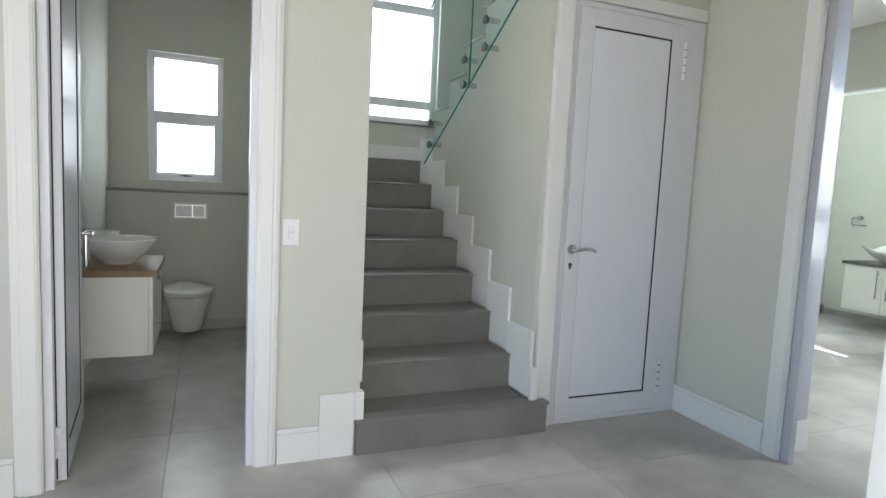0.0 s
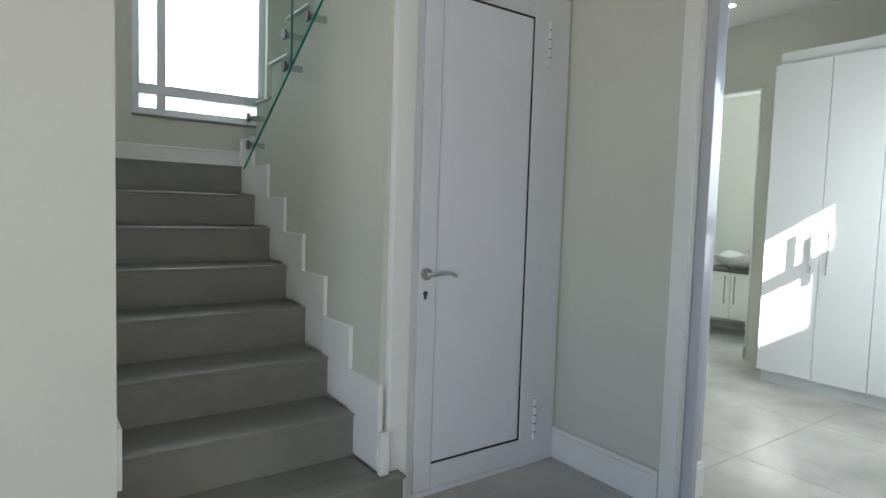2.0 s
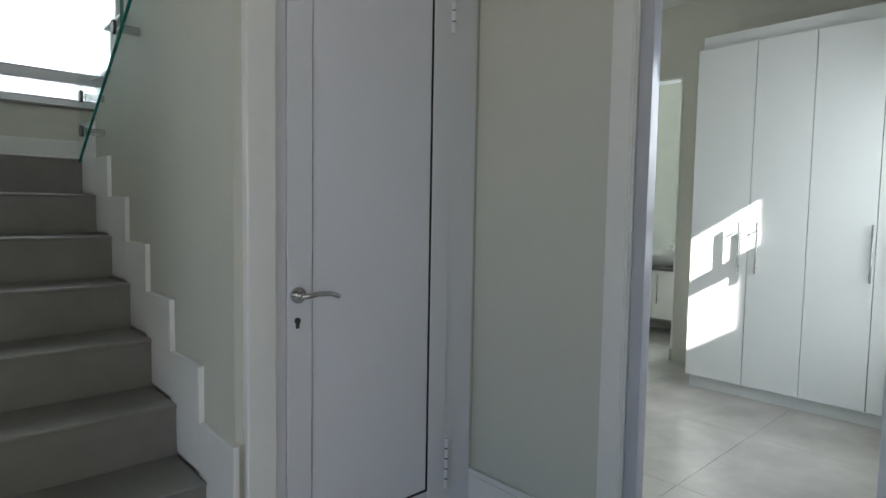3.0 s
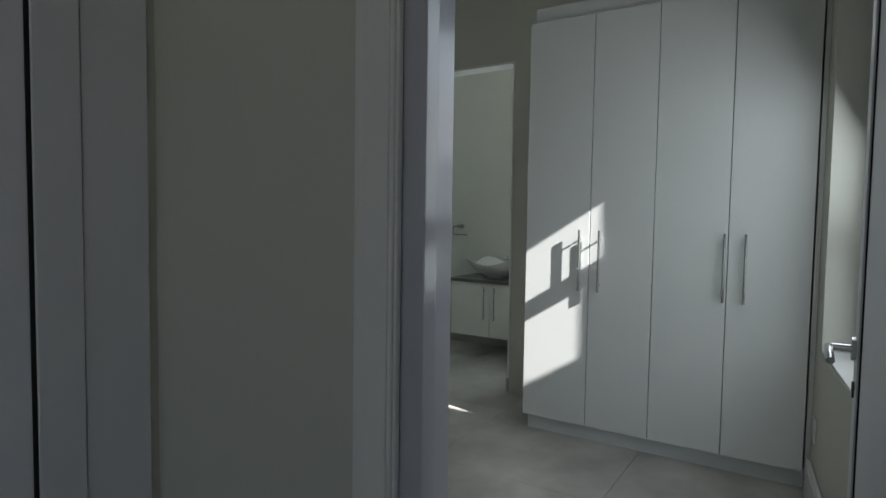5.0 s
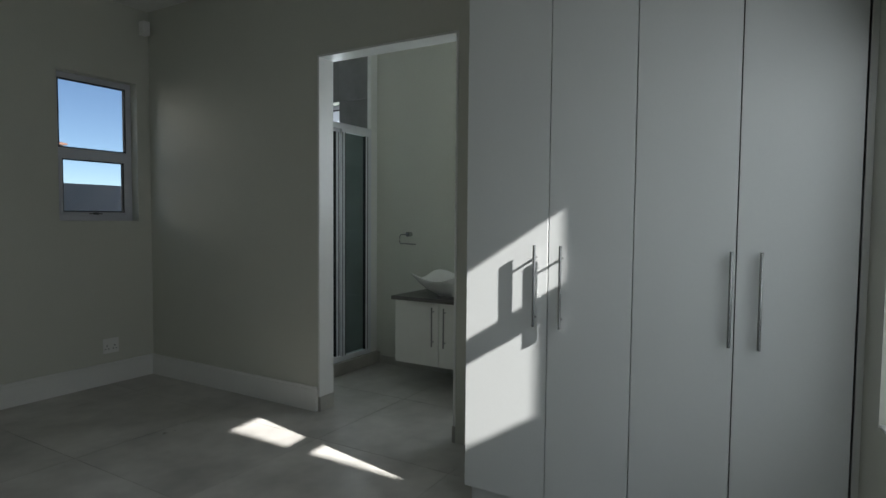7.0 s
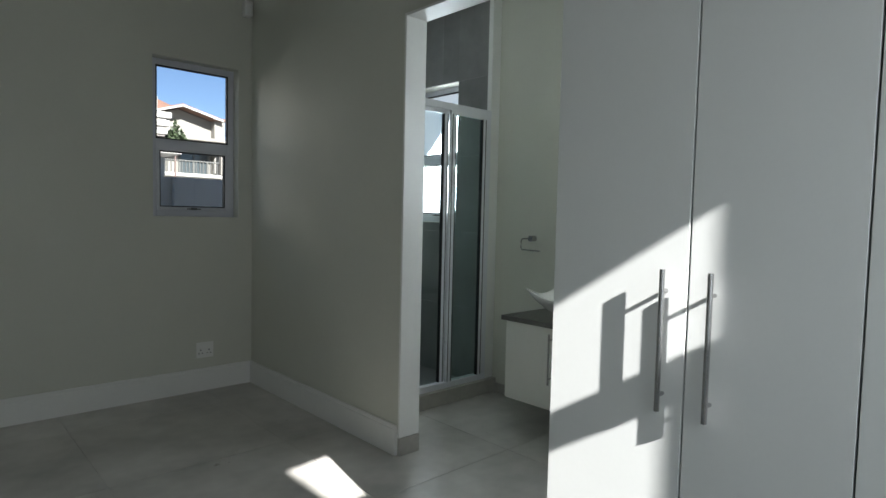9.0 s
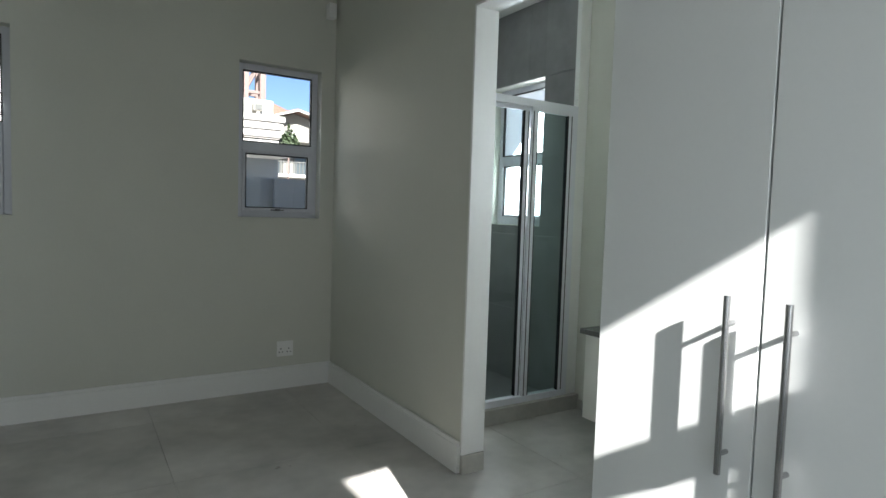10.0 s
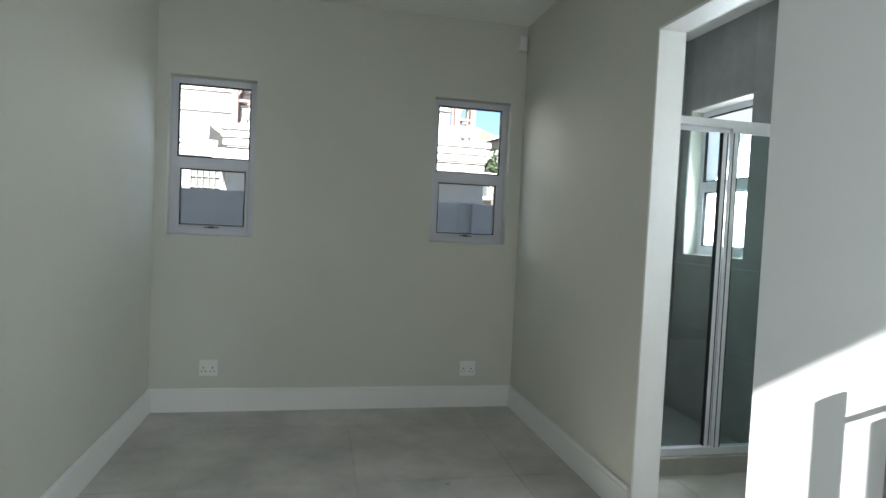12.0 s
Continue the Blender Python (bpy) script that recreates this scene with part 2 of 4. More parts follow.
wall("wall_hall_south", "x", -1.05, 3.78, -1.55, -1.4, -0.02, ZC, [(-0.4, 2.4, 0.0, 2.2)], WALL, WALL_LABEL + ", with an unseen opening added for light")
wall("wall_stair_left", "y", 3.10, 5.65, 1.44, 1.59, -0.02, 5.2, [], WALL, WALL_LABEL + ", along the stairs")
wall("wall_stair_outer", "y", 3.06, 6.60, 3.60, 3.945, -0.02, 5.2, [], WALL, WALL_LABEL + ", behind the upper flight")
wall("wall_outer_north", "x", -0.1, 3.60, 5.65, 5.87, -0.02, 5.2,
     [(0.4745, 1.0455, 1.2295, 2.2655), (2.0045, 2.9755, 1.8745, 3.5955)], WALL, WALL_LABEL + ", with two frosted windows")
wall("wall_wc_west", "y", 3.10, 5.65, 0.05, 0.20, -0.02, ZC, [], WALL, WALL_LABEL)
# bedroom and bathroom
wall("wall_bedroom_north", "x", 3.945, 6.61, 6.42, 6.62, -0.02, ZC, [(4.0255, 4.6055, 1.2595, 2.3705), (5.8995, 6.5025, 1.2795, 2.3805)], WALL,
     WALL_LABEL + ", with two small windows")
wall("wall_bedroom_east", "y", 1.2, 6.30, 6.61, 6.74, -0.02, ZC, [(3.50, 4.57, -0.02, 2.39)], WALL, WALL_LABEL + ", with the bathroom doorway")
SOUTH = Matrix.Translation((5.72, 1.59, 0)) @ pose(0, 0, 0, 0, 0, 6.6) @ Matrix.Translation((-5.72, -1.59, 0))
wall("wall_bedroom_south", "x", 3.70, 6.72, 1.36, 1.59, -0.02, ZC, [(3.95, 5.80, 0.71, 2.70)], WALL, WALL_LABEL + ", with a wide window").matrix_world = SOUTH
wall("wall_bathroom_east", "y", 2.6, 6.30, 7.93, 8.13, -0.02, ZC, [(2.9245, 3.4755, 1.2945, 2.3655), (5.5195, 6.1905, 1.2745, 2.4005)], WALL, WALL_LABEL + ", in the bathroom")
wall("wall_bathroom_south", "x", 6.74, 7.93, 2.6, 2.75, -0.02, ZC, [], WALL, WALL_LABEL)
wall("wall_bathroom_north", "x", 6.61, 8.13, 6.30, 6.62, -0.02, ZC, [], WALL, WALL_LABEL)
structure("wall_stair_head", box(box(B(), 1.44, 2.535, 2.94, 3.10, ZC + 0.3, 5.2), 2.535, 3.60, 2.94, 3.06, ZC + 0.3, 5.2), WALL, WALL_LABEL + ", above the stair opening", "wall")
# ceilings
structure("ceiling_hall", box(B(), -1.05, 3.6, -1.55, 2.94, ZC, ZC + 0.3), CEIL, "smooth white painted hall ceiling", "ceiling")
structure("ceiling_wc", box(B(), 0.05, 1.44, 3.10, 5.65, ZC, ZC + 0.2), CEIL, "smooth white painted ceiling", "ceiling")
structure("ceiling_stairwell", box(B(), 1.44, 3.945, 2.94, 5.87, 5.2, 5.4), CEIL, "smooth white painted ceiling high over the stairs", "ceiling")
structure("ceiling_bedroom", box(B(), 3.6, 6.74, 1.1, 6.62, ZC, ZC + 0.2), CEIL, "smooth white painted bedroom ceiling", "ceiling")
structure("ceiling_bathroom", box(B(), 6.74, 8.13, 2.6, 6.62, ZC, ZC + 0.2), CEIL, "smooth white painted bathroom ceiling", "ceiling")
# Unseen slab added to block direct sun at the south opening.
structure("porch_roof", box(B(), -1.5, 4.2, -4.6, -1.55, 2.5, 2.7), CEIL, "unseen flat roof added to keep the sun out of the hall", "roof")
floor = structure("floor", box(box(B(), -1.05, 3.9, -1.55, 5.75, -0.12, -0.011), 3.9, 8.13, 1.3, 6.62, -0.12, -0.011), GROUT,
                  "grey tiled floor with thin joints", "floor")
wall("wall_passage_end", "y", -1.4, 0.995, 2.20, 2.35, -0.02, ZC, [], WALL, WALL_LABEL + ", at the passage corner")
wall("wall_passage_south", "x", 2.35, 3.57, 0.845, 0.995, -0.02, ZC, [], WALL, WALL_LABEL + ", in the passage")
structure("trim_passage_corner", box(B(), 2.18, 2.198, 0.86, 1.005, 0, 2.3, 0.004), TRIM, "white painted corner trim board", "trim")


# ---- skirting boards and trim ----
def skirting(name, x0, x1, y0, y1, h, label="white painted moulded skirting board"):
    """A skirting board with a small stepped top."""
    bm = B()
    box(bm, x0, x1, y0, y1, 0, h - 0.022, 0.002)
    if x1 - x0 < y1 - y0:
        box(bm, x0 + 0.003, x1 - 0.003, y0, y1, h - 0.022, h, 0.004)
    else:
        box(bm, x0, x1, y0 + 0.003, y1 - 0.003, h - 0.022, h, 0.004)
    return structure(name, bm, TRIM, label, "skirting")


HS, BS = 0.158, 0.168
skirting("baseboard_hall_east", 3.548, 3.57, 2.31, 2.93, HS)
skirting("baseboard_hall_north", 1.215, 1.40, 2.853, 2.875, HS)
skirting("baseboard_hall_west", -0.9, 0.24, 2.853, 2.875, HS)
skirting("baseboard_reveal", 3.664, 3.834, 2.262, 2.2845, HS)
skirting("baseboard_bedroom_north", 3.945, 6.61, 6.398, 6.42, BS)
skirting("baseboard_bedroom_east", 6.588, 6.61, 4.575, 6.398, BS)
skirting("baseboard_bedroom_west", 3.945, 3.967, 3.0, 6.398, BS)
skirting("baseboard_bedroom_south", 4.0, 5.98, 1.59, 1.612, BS).matrix_world = SOUTH
skirting("baseboard_landing", 1.60, 3.60, 5.628, 5.65, 0.165).location.z = 1.49
structure("baseboard_doorway_tile", box(box(B(), 6.606, 6.746, 4.548, 4.57, 0, 0.10, 0.002), 6.606, 6.746, 3.50, 3.522, 0, 0.10, 0.002), CURB,
          "grey tile skirting in the bathroom doorway", "skirting")
structure("baseboard_bathroom_east", box(B(), 7.918, 7.93, 2.75, 5.04, 0, 0.07, 0.002), TILE, "low grey tile skirting", "skirting")
structure("baseboard_wc_north", box(B(), 0.20, 1.44, 5.488, 5.50, 0, 0.08, 0.002), TILE, "low grey tile skirting", "skirting")


def architrave(name, run, at, a0, a1, head, width, proud, label):
    """Moulded white boards round a doorway, on the wall face at `at`."""
    ob = thing(name, pose(0, 0, 0), label, "door trim", kind="structure")
    s = 1 if proud > 0 else -1
    for nm, p, q, zb, zt in (("side_board", a0 - width, a0, 0, head), ("side_board", a1, a1 + width, 0, head), ("head_board", a0 - width, a1 + width, head, head + width)):
        bm = B()
        for k, inset in ((0.55, 0.0), (0.85, 0.012), (1.0, 0.03)):
            lo, hi = at - 0.001 * s, at + proud * k
            pi, qi = p + inset * (1 if nm == "head_board" or p < a0 else 0.4), q - inset * (1 if nm == "head_board" or p > a0 else 0.4)
            if nm == "head_board":
                args = (pi, qi, min(lo, hi), max(lo, hi), zb + inset * 0.4, zt - inset) if run == "x" else (min(lo, hi), max(lo, hi), pi, qi, zb + inset * 0.4, zt - inset)
            else:
                args = (pi, qi, min(lo, hi), max(lo, hi), zb, zt - 0.0005) if run == "x" else (min(lo, hi), max(lo, hi), pi, qi, zb, zt - 0.0005)
            box(bm, *args, 0.003)
        part(nm, bm, TRIM, ob)
    return ob


architrave("trim_wc_doorway", "x", 2.875, 0.335, 1.115, 2.27, 0.095, -0.024, "white moulded architrave round the toilet door")
architrave("trim_bedroom_doorway", "y", 3.57, 1.48, 2.215, 2.32, 0.095, -0.024, "white moulded architrave round the bedroom door")
structure("trim_store_post", box(B(), 2.56, 2.657, 2.895, 2.93, 0, 2.34, 0.006), TRIM, "white painted post beside the store door", "trim")
structure("trim_store_head", box(B(), 2.657, 3.545, 2.905, 2.93, 2.275, 2.34, 0.005), TRIM, "white painted board over the store door", "trim")
bm = B()
structure("trim_bathroom_jamb", box(box(bm, 6.604, 6.746, 4.555, 4.57, 0.10, 2.39, 0.003), 6.604, 6.746, 3.50, 3.515, 0.10, 2.39, 0.003), TRIM,
          "white painted door lining without a leaf", "trim")
structure("trim_bathroom_head", box(B(), 6.604, 6.746, 3.515, 4.555, 2.375, 2.39, 0.003), TRIM, "white painted head lining", "trim")
strike = thing("strike_plate", pose(6.66, 3.515, 0.98), "small steel strike plate on the bathroom door lining", "strike plate")
slab("plate", -0.012, 0.012, 0, 0.003, -0.03, 0.03, STEEL, strike, 0.001)


# ---- windows ----
def window(name, m, w, h, rail, label, pane_mat, frame_mat=ALU_GREY, mullions=(), rails=(), sash=True, deep=0.05, sash_rows=(0,), f=0.045, seal=None):
    """An aluminium window, its outer lower left corner at the origin, seen along +y: frame, transom, an opening sash below, panes."""
    ob = thing(name, m, label, "window", kind="structure")
    part("window_frame", box(box(box(box(B(), 0, f, 0, deep, 0, h, 0.003), w - f, w, 0, deep, 0, h, 0.003), f, w - f, 0, deep, 0, f, 0.003),
                                  f, w - f, 0, deep, h - f, h, 0.003), frame_mat, ob)
    cols = [f, *[c for m0 in mullions for c in (m0 - 0.022, m0 + 0.022)], w - f]
    rows_ = [f, *[c for r in sorted((rail, *rails)) for c in (r - 0.03, r + 0.03)], h - f]
    for m0 in mullions:
        slab("mullion", m0 - 0.022, m0 + 0.022, 0.004, deep - 0.004, f, h - f, frame_mat, ob, 0.002)
    for r in (rail, *rails):
        slab("transom", f, w - f, 0.002, deep - 0.002, r - 0.03, r + 0.03, frame_mat, ob, 0.003)
    for ci in range(0, len(cols), 2):
        for ri in range(0, len(rows_), 2):
            x0, x1, z0, z1 = cols[ci], cols[ci + 1], rows_[ri], rows_[ri + 1]
            if sash and ri in sash_rows:
                s = 0.022
                part("sash", box(box(box(box(B(), x0, x0 + s, -0.006, deep - 0.01, z0, z1, 0.003), x1 - s, x1, -0.006, deep - 0.01, z0, z1, 0.003),
                                     x0 + s, x1 - s, -0.006, deep - 0.01, z0, z0 + s, 0.003), x0 + s, x1 - s, -0.006, deep - 0.01, z1 - s, z1, 0.003), frame_mat, ob)
                x0, x1, z0, z1 = x0 + s, x1 - s, z0 + s, z1 - s
            g = 0.008
            part("gasket", box(box(box(box(B(), x0, x0 + g, 0.0, 0.03, z0, z1), x1 - g, x1, 0.0, 0.03, z0, z1), x0 + g, x1 - g, 0.0, 0.03, z0, z0 + g),
                               x0 + g, x1 - g, 0.0, 0.03, z1 - g, z1), seal or RUBBER_AND_GAP_SHADE, ob)
            pane = slab("pane", x0 + 0.002, x1 - 0.002, 0.019, 0.024, z0 + 0.002, z1 - 0.002, pane_mat, ob)
            pane.visible_shadow = False
    if sash:
        part("stay", box(box(B(), w / 2 - 0.05, w / 2 + 0.05, -0.014, -0.006, f + 0.005, f + 0.013, 0.002), w / 2 - 0.02, w / 2 + 0.02, -0.02, -0.006, f + 0.002, f + 0.018, 0.003), DARK_STEEL, ob)
    return ob


window("window_1", pose(4.026, 6.505, 1.26), 0.579, 1.11, 0.52, "small grey aluminium window with a top-hung sash", CLEAR)
window("window_2", pose(5.90, 6.505, 1.28), 0.602, 1.10, 0.515, "small grey aluminium window in the corner", CLEAR)
window("window_3", pose(0.475, 5.70, 1.23), 0.57, 1.035, 0.53, "small white aluminium window with frosted panes", FROST, ALU, f=0.036, seal=ALU_GREY)
window("window_4", pose(2.005, 5.70, 1.875), 0.97, 1.72, 0.19, "tall white aluminium stair window with bright panes", FROST, ALU, mullions=(0.20,), rails=(1.06,), sash=False, seal=ALU_GREY)
window("window_5", SOUTH @ pose(5.798, 1.462, 0.715, 0, 0, 180), 1.845, 1.98, 0.495, "wide grey aluminium window with a deep sill", CLEAR, rails=(1.05,), mullions=(0.62, 1.24), sash_rows=(0, 2))
# Unseen window added as the opening for the bathroom fill lamp.
window("added_window_7", pose(8.03, 3.475, 1.295, 0, 0, -90), 0.55, 1.07, 0.52, "unseen grey window with obscure panes, added to light the bathroom", FROST)
window("window_6", pose(8.03, 6.19, 1.275, 0, 0, -90), 0.67, 1.125, 0.54, "small grey aluminium window with obscure panes inside the shower", FROST)
structure("sill_south_window", box(B(), 3.955, 5.798, 1.466, 1.588, 0.711, 0.72, 0.002), TRIM, "white painted window sill", "sill").matrix_world = SOUTH
structure("sill_wc_ledge", box(B(), 0.20, 1.44, 5.47, 5.65, 1.135, 1.158, 0.003), STEP, "dark stone ledge over the boxed cistern", "ledge")
structure("wall_wc_boxing", box(B(), 0.20, 1.44, 5.50, 5.65, 0, 1.135), WALL, "boxed-in cistern wall painted pale grey-green", "wall")
structure("sill_stair_window", box(B(), 2.0, 2.98, 5.63, 5.70, 1.855, 1.873, 0.003), STEP, "thin dark sill under the stair window", "sill")


# ---- doors ----
def lever(parent, x, y, z, side, out, mat=STEEL):
    """A lever handle on a round rose; out is the way it stands off along y, side the way the lever points along x."""
    part("rose", cyl(B(), (x, y, z), (x, y + out * 0.009, z), 0.026, 24), mat, parent, "round brushed steel rose", True)
    pts = [(x, y, z), (x, y + out * 0.045, z), (x + side * 0.015, y + out * 0.052, z + 0.001), (x + side * 0.05, y + out * 0.052, z + 0.006),
           (x + side * 0.09, y + out * 0.052, z + 0.004), (x + side * 0.125, y + out * 0.05, z - 0.008)]
    part("lever", tube(B(), pts, 0.0085), mat, parent, "curved brushed steel lever", True)
    bm = cyl(B(), (x, y, z - 0.083), (x, y + out * 0.005, z - 0.083), 0.0105, 16)
    box(bm, x - 0.006, x + 0.006, y, y + out * 0.0045, z - 0.108, z - 0.086, 0.001)
    part("escutcheon", bm, DARK_STEEL, parent, "small keyhole plate")


def door_leaf(name, m, w, h, label, lever_x, side, panel_in, both=True, hinges=True, lever_z=0.945):
    """An aluminium door leaf, in the plane y = 0 to 0.04, its hinge edge or free edge at x = 0."""
    ob = thing(name, m, label, "door", kind="structure")
    s, b = 0.09, 0.11
    part("stile", box(B(), 0, s, 0, 0.04, 0, h, 0.003), ALU, ob)
    part("stile", box(B(), w - s, w, 0, 0.04, 0, h, 0.003), ALU, ob)
    part("rail", box(B(), s, w - s, 0, 0.04, 0, b, 0.003), ALU, ob)
    part("rail", box(B(), s, w - s, 0, 0.04, h - s, h, 0.003), ALU, ob)
    g = 0.008
    part("gasket", box(box(box(box(B(), s, s + 0.0035, 0.006, 0.036, b, h - s), w - s - g, w - s, 0.004, 0.036, b, h - s), s + 0.0035, w - s - g, 0.004, 0.036, b, b + g),
                       s + 0.0035, w - s - g, 0.004, 0.036, h - s - g, h - s), RUBBER_AND_GAP_SHADE, ob)
    part("panel", box(B(), s + 0.0035, w - s - g, 0.007, 0.033, b + g, h - s - g, 0.001), PANEL, ob)
    lever(ob, lever_x, 0.0, lever_z, side, -1)
    if both:
        lever(ob, lever_x, 0.04, lever_z, side, 1)
    hx = w if lever_x < w / 2 else 0.0
    for z in ((0.10, h - 0.30) if hinges else ()):
        bm = B()
        for k in range(5):
            cyl(bm, (hx, -0.008, z + k * 0.042), (hx, -0.008, z + 0.036 + k * 0.042), 0.009, 12)
        part("hinge", bm, ALU, ob)
        bm = B()
        for k in range(4):
            cyl(bm, (hx, -0.008, z + 0.036 + k * 0.042), (hx, -0.008, z + 0.040 + k * 0.042), 0.0075, 10)
        part("hinge_washer", bm, RUBBER_AND_GAP_SHADE, ob)
    return ob


door_leaf("door_1", pose(2.70, 2.912, 0.03), 0.70, 2.21, "closed white aluminium store door under the stairs", 0.035, 1, 0)
fr = thing("door_frame", pose(0, 0, 0), "white aluminium frame of the store door", "door frame", kind="structure")
slab("frame_side", 2.66, 2.697, 2.915, 3.0, 0, 2.27, ALU, fr, 0.002)
slab("frame_side", 3.403, 3.545, 2.918, 3.0, 0, 2.27, ALU, fr, 0.002)
slab("frame_head", 2.697, 3.403, 2.916, 3.0, 2.243, 2.27, ALU, fr, 0.002)
slab("threshold", 2.697, 3.403, 2.918, 3.0, 0, 0.026, ALU, fr, 0.002)
# Black sheet behind the leaf, painted shade for the gaps round it.
slab("door_gap", 2.697, 3.403, 2.955, 3.0, 0.026, 2.243, RUBBER_AND_GAP_SHADE, fr)

wc_leaf = door_leaf("door_2", pose(0.402, 2.925, 0.015, 0, 0, 94.5), 0.70, 2.21, "open white aluminium door of the toilet", 0.665, -1, 0, hinges=False)
# First strip paints the dark gap beside the frame as shade, second is the seal.
slab("edge_seal", -0.006, -0.001, 0.030, 0.041, 0.01, 2.2, RUBBER_AND_GAP_SHADE, wc_leaf)
slab("edge_seal", 0.0, 0.010, -0.004, 0.0, 0.01, 2.2, RUBBER_AND_GAP_SHADE, wc_leaf)
for z in (0.10, 1.90):
    hinge = part("hinge", cyl(B(), (-0.008, 0.036, z), (-0.008, 0.036, z + 0.13), 0.007, 12), ALU, wc_leaf, "white hinge barrel", True)
    for dz in (0.0, 0.095):
        slab("hinge_plate", -0.013, -0.004, 0.012, 0.058, z + dz, z + dz + 0.032, ALU, hinge, 0.002)
fr = thing("door_frame", pose(0, 0, 0), "white aluminium frame of the toilet door", "door frame", kind="structure")
slab("frame_side", 0.336, 0.368, 2.88, 2.96, 0, 2.265, ALU, fr, 0.002)
slab("frame_side", 1.085, 1.118, 2.88, 2.96, 0, 2.265, ALU, fr, 0.002)
slab("frame_head", 0.368, 1.085, 2.88, 2.96, 2.235, 2.265, ALU, fr, 0.002)

door_leaf("door_3", pose(3.66, 1.502, 0.015, 0, 0, 0.6), 0.72, 2.25, "open white aluminium door of the bedroom", 0.675, -1, 0, lever_z=0.985)
fr = thing("door_frame", pose(0, 0, 0), "white aluminium frame of the bedroom door", "door frame", kind="structure")
# The north jamb takes the coat darkened for shade; other parts stay white.
slab("frame_side", 3.575, 3.612, 2.172, 2.2845, 0, 2.318, ALU_SATIN_DIMMED, fr, 0.002)
slab("frame_stop", 3.612, 3.655, 2.228, 2.2845, 0, 2.318, ALU_SATIN_DIMMED, fr, 0.002)
slab("frame_seal", 3.655, 3.668, 2.222, 2.246, 0.01, 2.31, RUBBER_AND_GAP_SHADE, fr)
slab("frame_lining", 3.662, 3.831, 2.279, 2.2845, HS + 0.002, 2.318, ALU_SATIN_DIMMED, fr, 0.001, "satin grey lining of the door reveal, darkened for its shade")
slab("frame_side", 3.575, 3.65, 1.481, 1.50, 0, 2.318, ALU, fr, 0.002)
slab("frame_head", 3.575, 3.632, 1.50, 2.172, 2.28, 2.318, ALU, fr, 0.002)
part("keeper", box(box(B(), 3.614, 3.650, 2.2245, 2.2285, 0.90, 1.06, 0.001), 3.640, 3.664, 2.212, 2.2245, 0.93, 1.005, 0.002), DARK_STEEL, fr, "dark steel lock keeper")


# ---- staircase ----
RISE, RUN = 0.1885, 0.274
stairs = thing("staircase", pose(0, 0, 0), "staircase of dark grey tiles with thin nosings", "staircase", kind="structure")


def nosing(i):
    return 2.83 + RUN * (i - 1), 0.168 + RISE * (i - 1)


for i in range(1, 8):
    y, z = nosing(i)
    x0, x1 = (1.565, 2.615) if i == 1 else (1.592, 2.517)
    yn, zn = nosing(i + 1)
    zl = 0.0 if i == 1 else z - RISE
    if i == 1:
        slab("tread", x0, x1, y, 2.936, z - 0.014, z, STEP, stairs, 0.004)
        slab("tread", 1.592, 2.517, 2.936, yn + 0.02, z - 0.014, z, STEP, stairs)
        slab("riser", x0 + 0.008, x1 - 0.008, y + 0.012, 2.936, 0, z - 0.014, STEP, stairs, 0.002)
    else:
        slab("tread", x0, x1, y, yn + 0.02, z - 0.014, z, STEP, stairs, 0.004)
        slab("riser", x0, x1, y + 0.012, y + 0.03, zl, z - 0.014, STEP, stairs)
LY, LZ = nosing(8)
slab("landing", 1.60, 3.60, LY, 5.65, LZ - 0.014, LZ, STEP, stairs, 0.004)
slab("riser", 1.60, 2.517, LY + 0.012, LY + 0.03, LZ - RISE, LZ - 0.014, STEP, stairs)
for k in range(1, 8):
    y, z = 4.81 - RUN * (k - 1), LZ + RISE * k
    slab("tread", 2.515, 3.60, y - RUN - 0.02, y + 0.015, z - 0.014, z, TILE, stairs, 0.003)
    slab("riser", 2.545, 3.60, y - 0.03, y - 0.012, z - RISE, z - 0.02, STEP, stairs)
# stepped wall under the upper flight: one profile, drawn along y and z
profile = [(2.93, -0.02), (4.797, -0.02)]
for k in range(1, 8):
    y, z = 4.797 - RUN * (k - 1), LZ + RISE * k - 0.016
    profile += [(y, z), (max(y - RUN, 2.93), z)]
bm = B()
near_side = [bm.verts.new((2.535, y, z)) for y, z in profile]
far_side = [bm.verts.new((2.62, y, z)) for y, z in profile]
bm.faces.new(near_side), bm.faces.new(far_side)
for k in range(len(profile)):
    n = (k + 1) % len(profile)
    bm.faces.new((near_side[k], near_side[n], far_side[n], far_side[k]))
bmesh.ops.triangulate(bm, faces=bm.faces[:2])
structure("wall_stair_right", bm, WALL, WALL_LABEL + ", stepped under the upper flight", "wall")
saw = thing("baseboard_stair_right", pose(0, 0, 0), "white stepped skirting following the stairs", "skirting", kind="structure")
for i in range(1, 9):
    y, z = nosing(i)
    yn = nosing(i + 1)[0]
    y0, y1 = (y - 0.0 if i == 1 else y - 0.205), (yn - 0.205 if i < 8 else 4.80)
    zl = 0.03 if i == 1 else nosing(i - 1)[1] + 0.01
    if i == 1:
        y0 = 2.872
        slab("board", 2.517, 2.558, 2.872, y1, 0.168, z + 0.178, TRIM, saw, 0.002)
    else:
        slab("board", 2.517, 2.536, y0, y1, zl, z + 0.178, TRIM, saw, 0.002)
for k in range(1, 8):
    y, z = 4.81 - RUN * (k - 1), LZ + RISE * k
    slab("board", 3.582, 3.60, y - RUN, y, z, z + 0.17, TRIM, saw, 0.002)
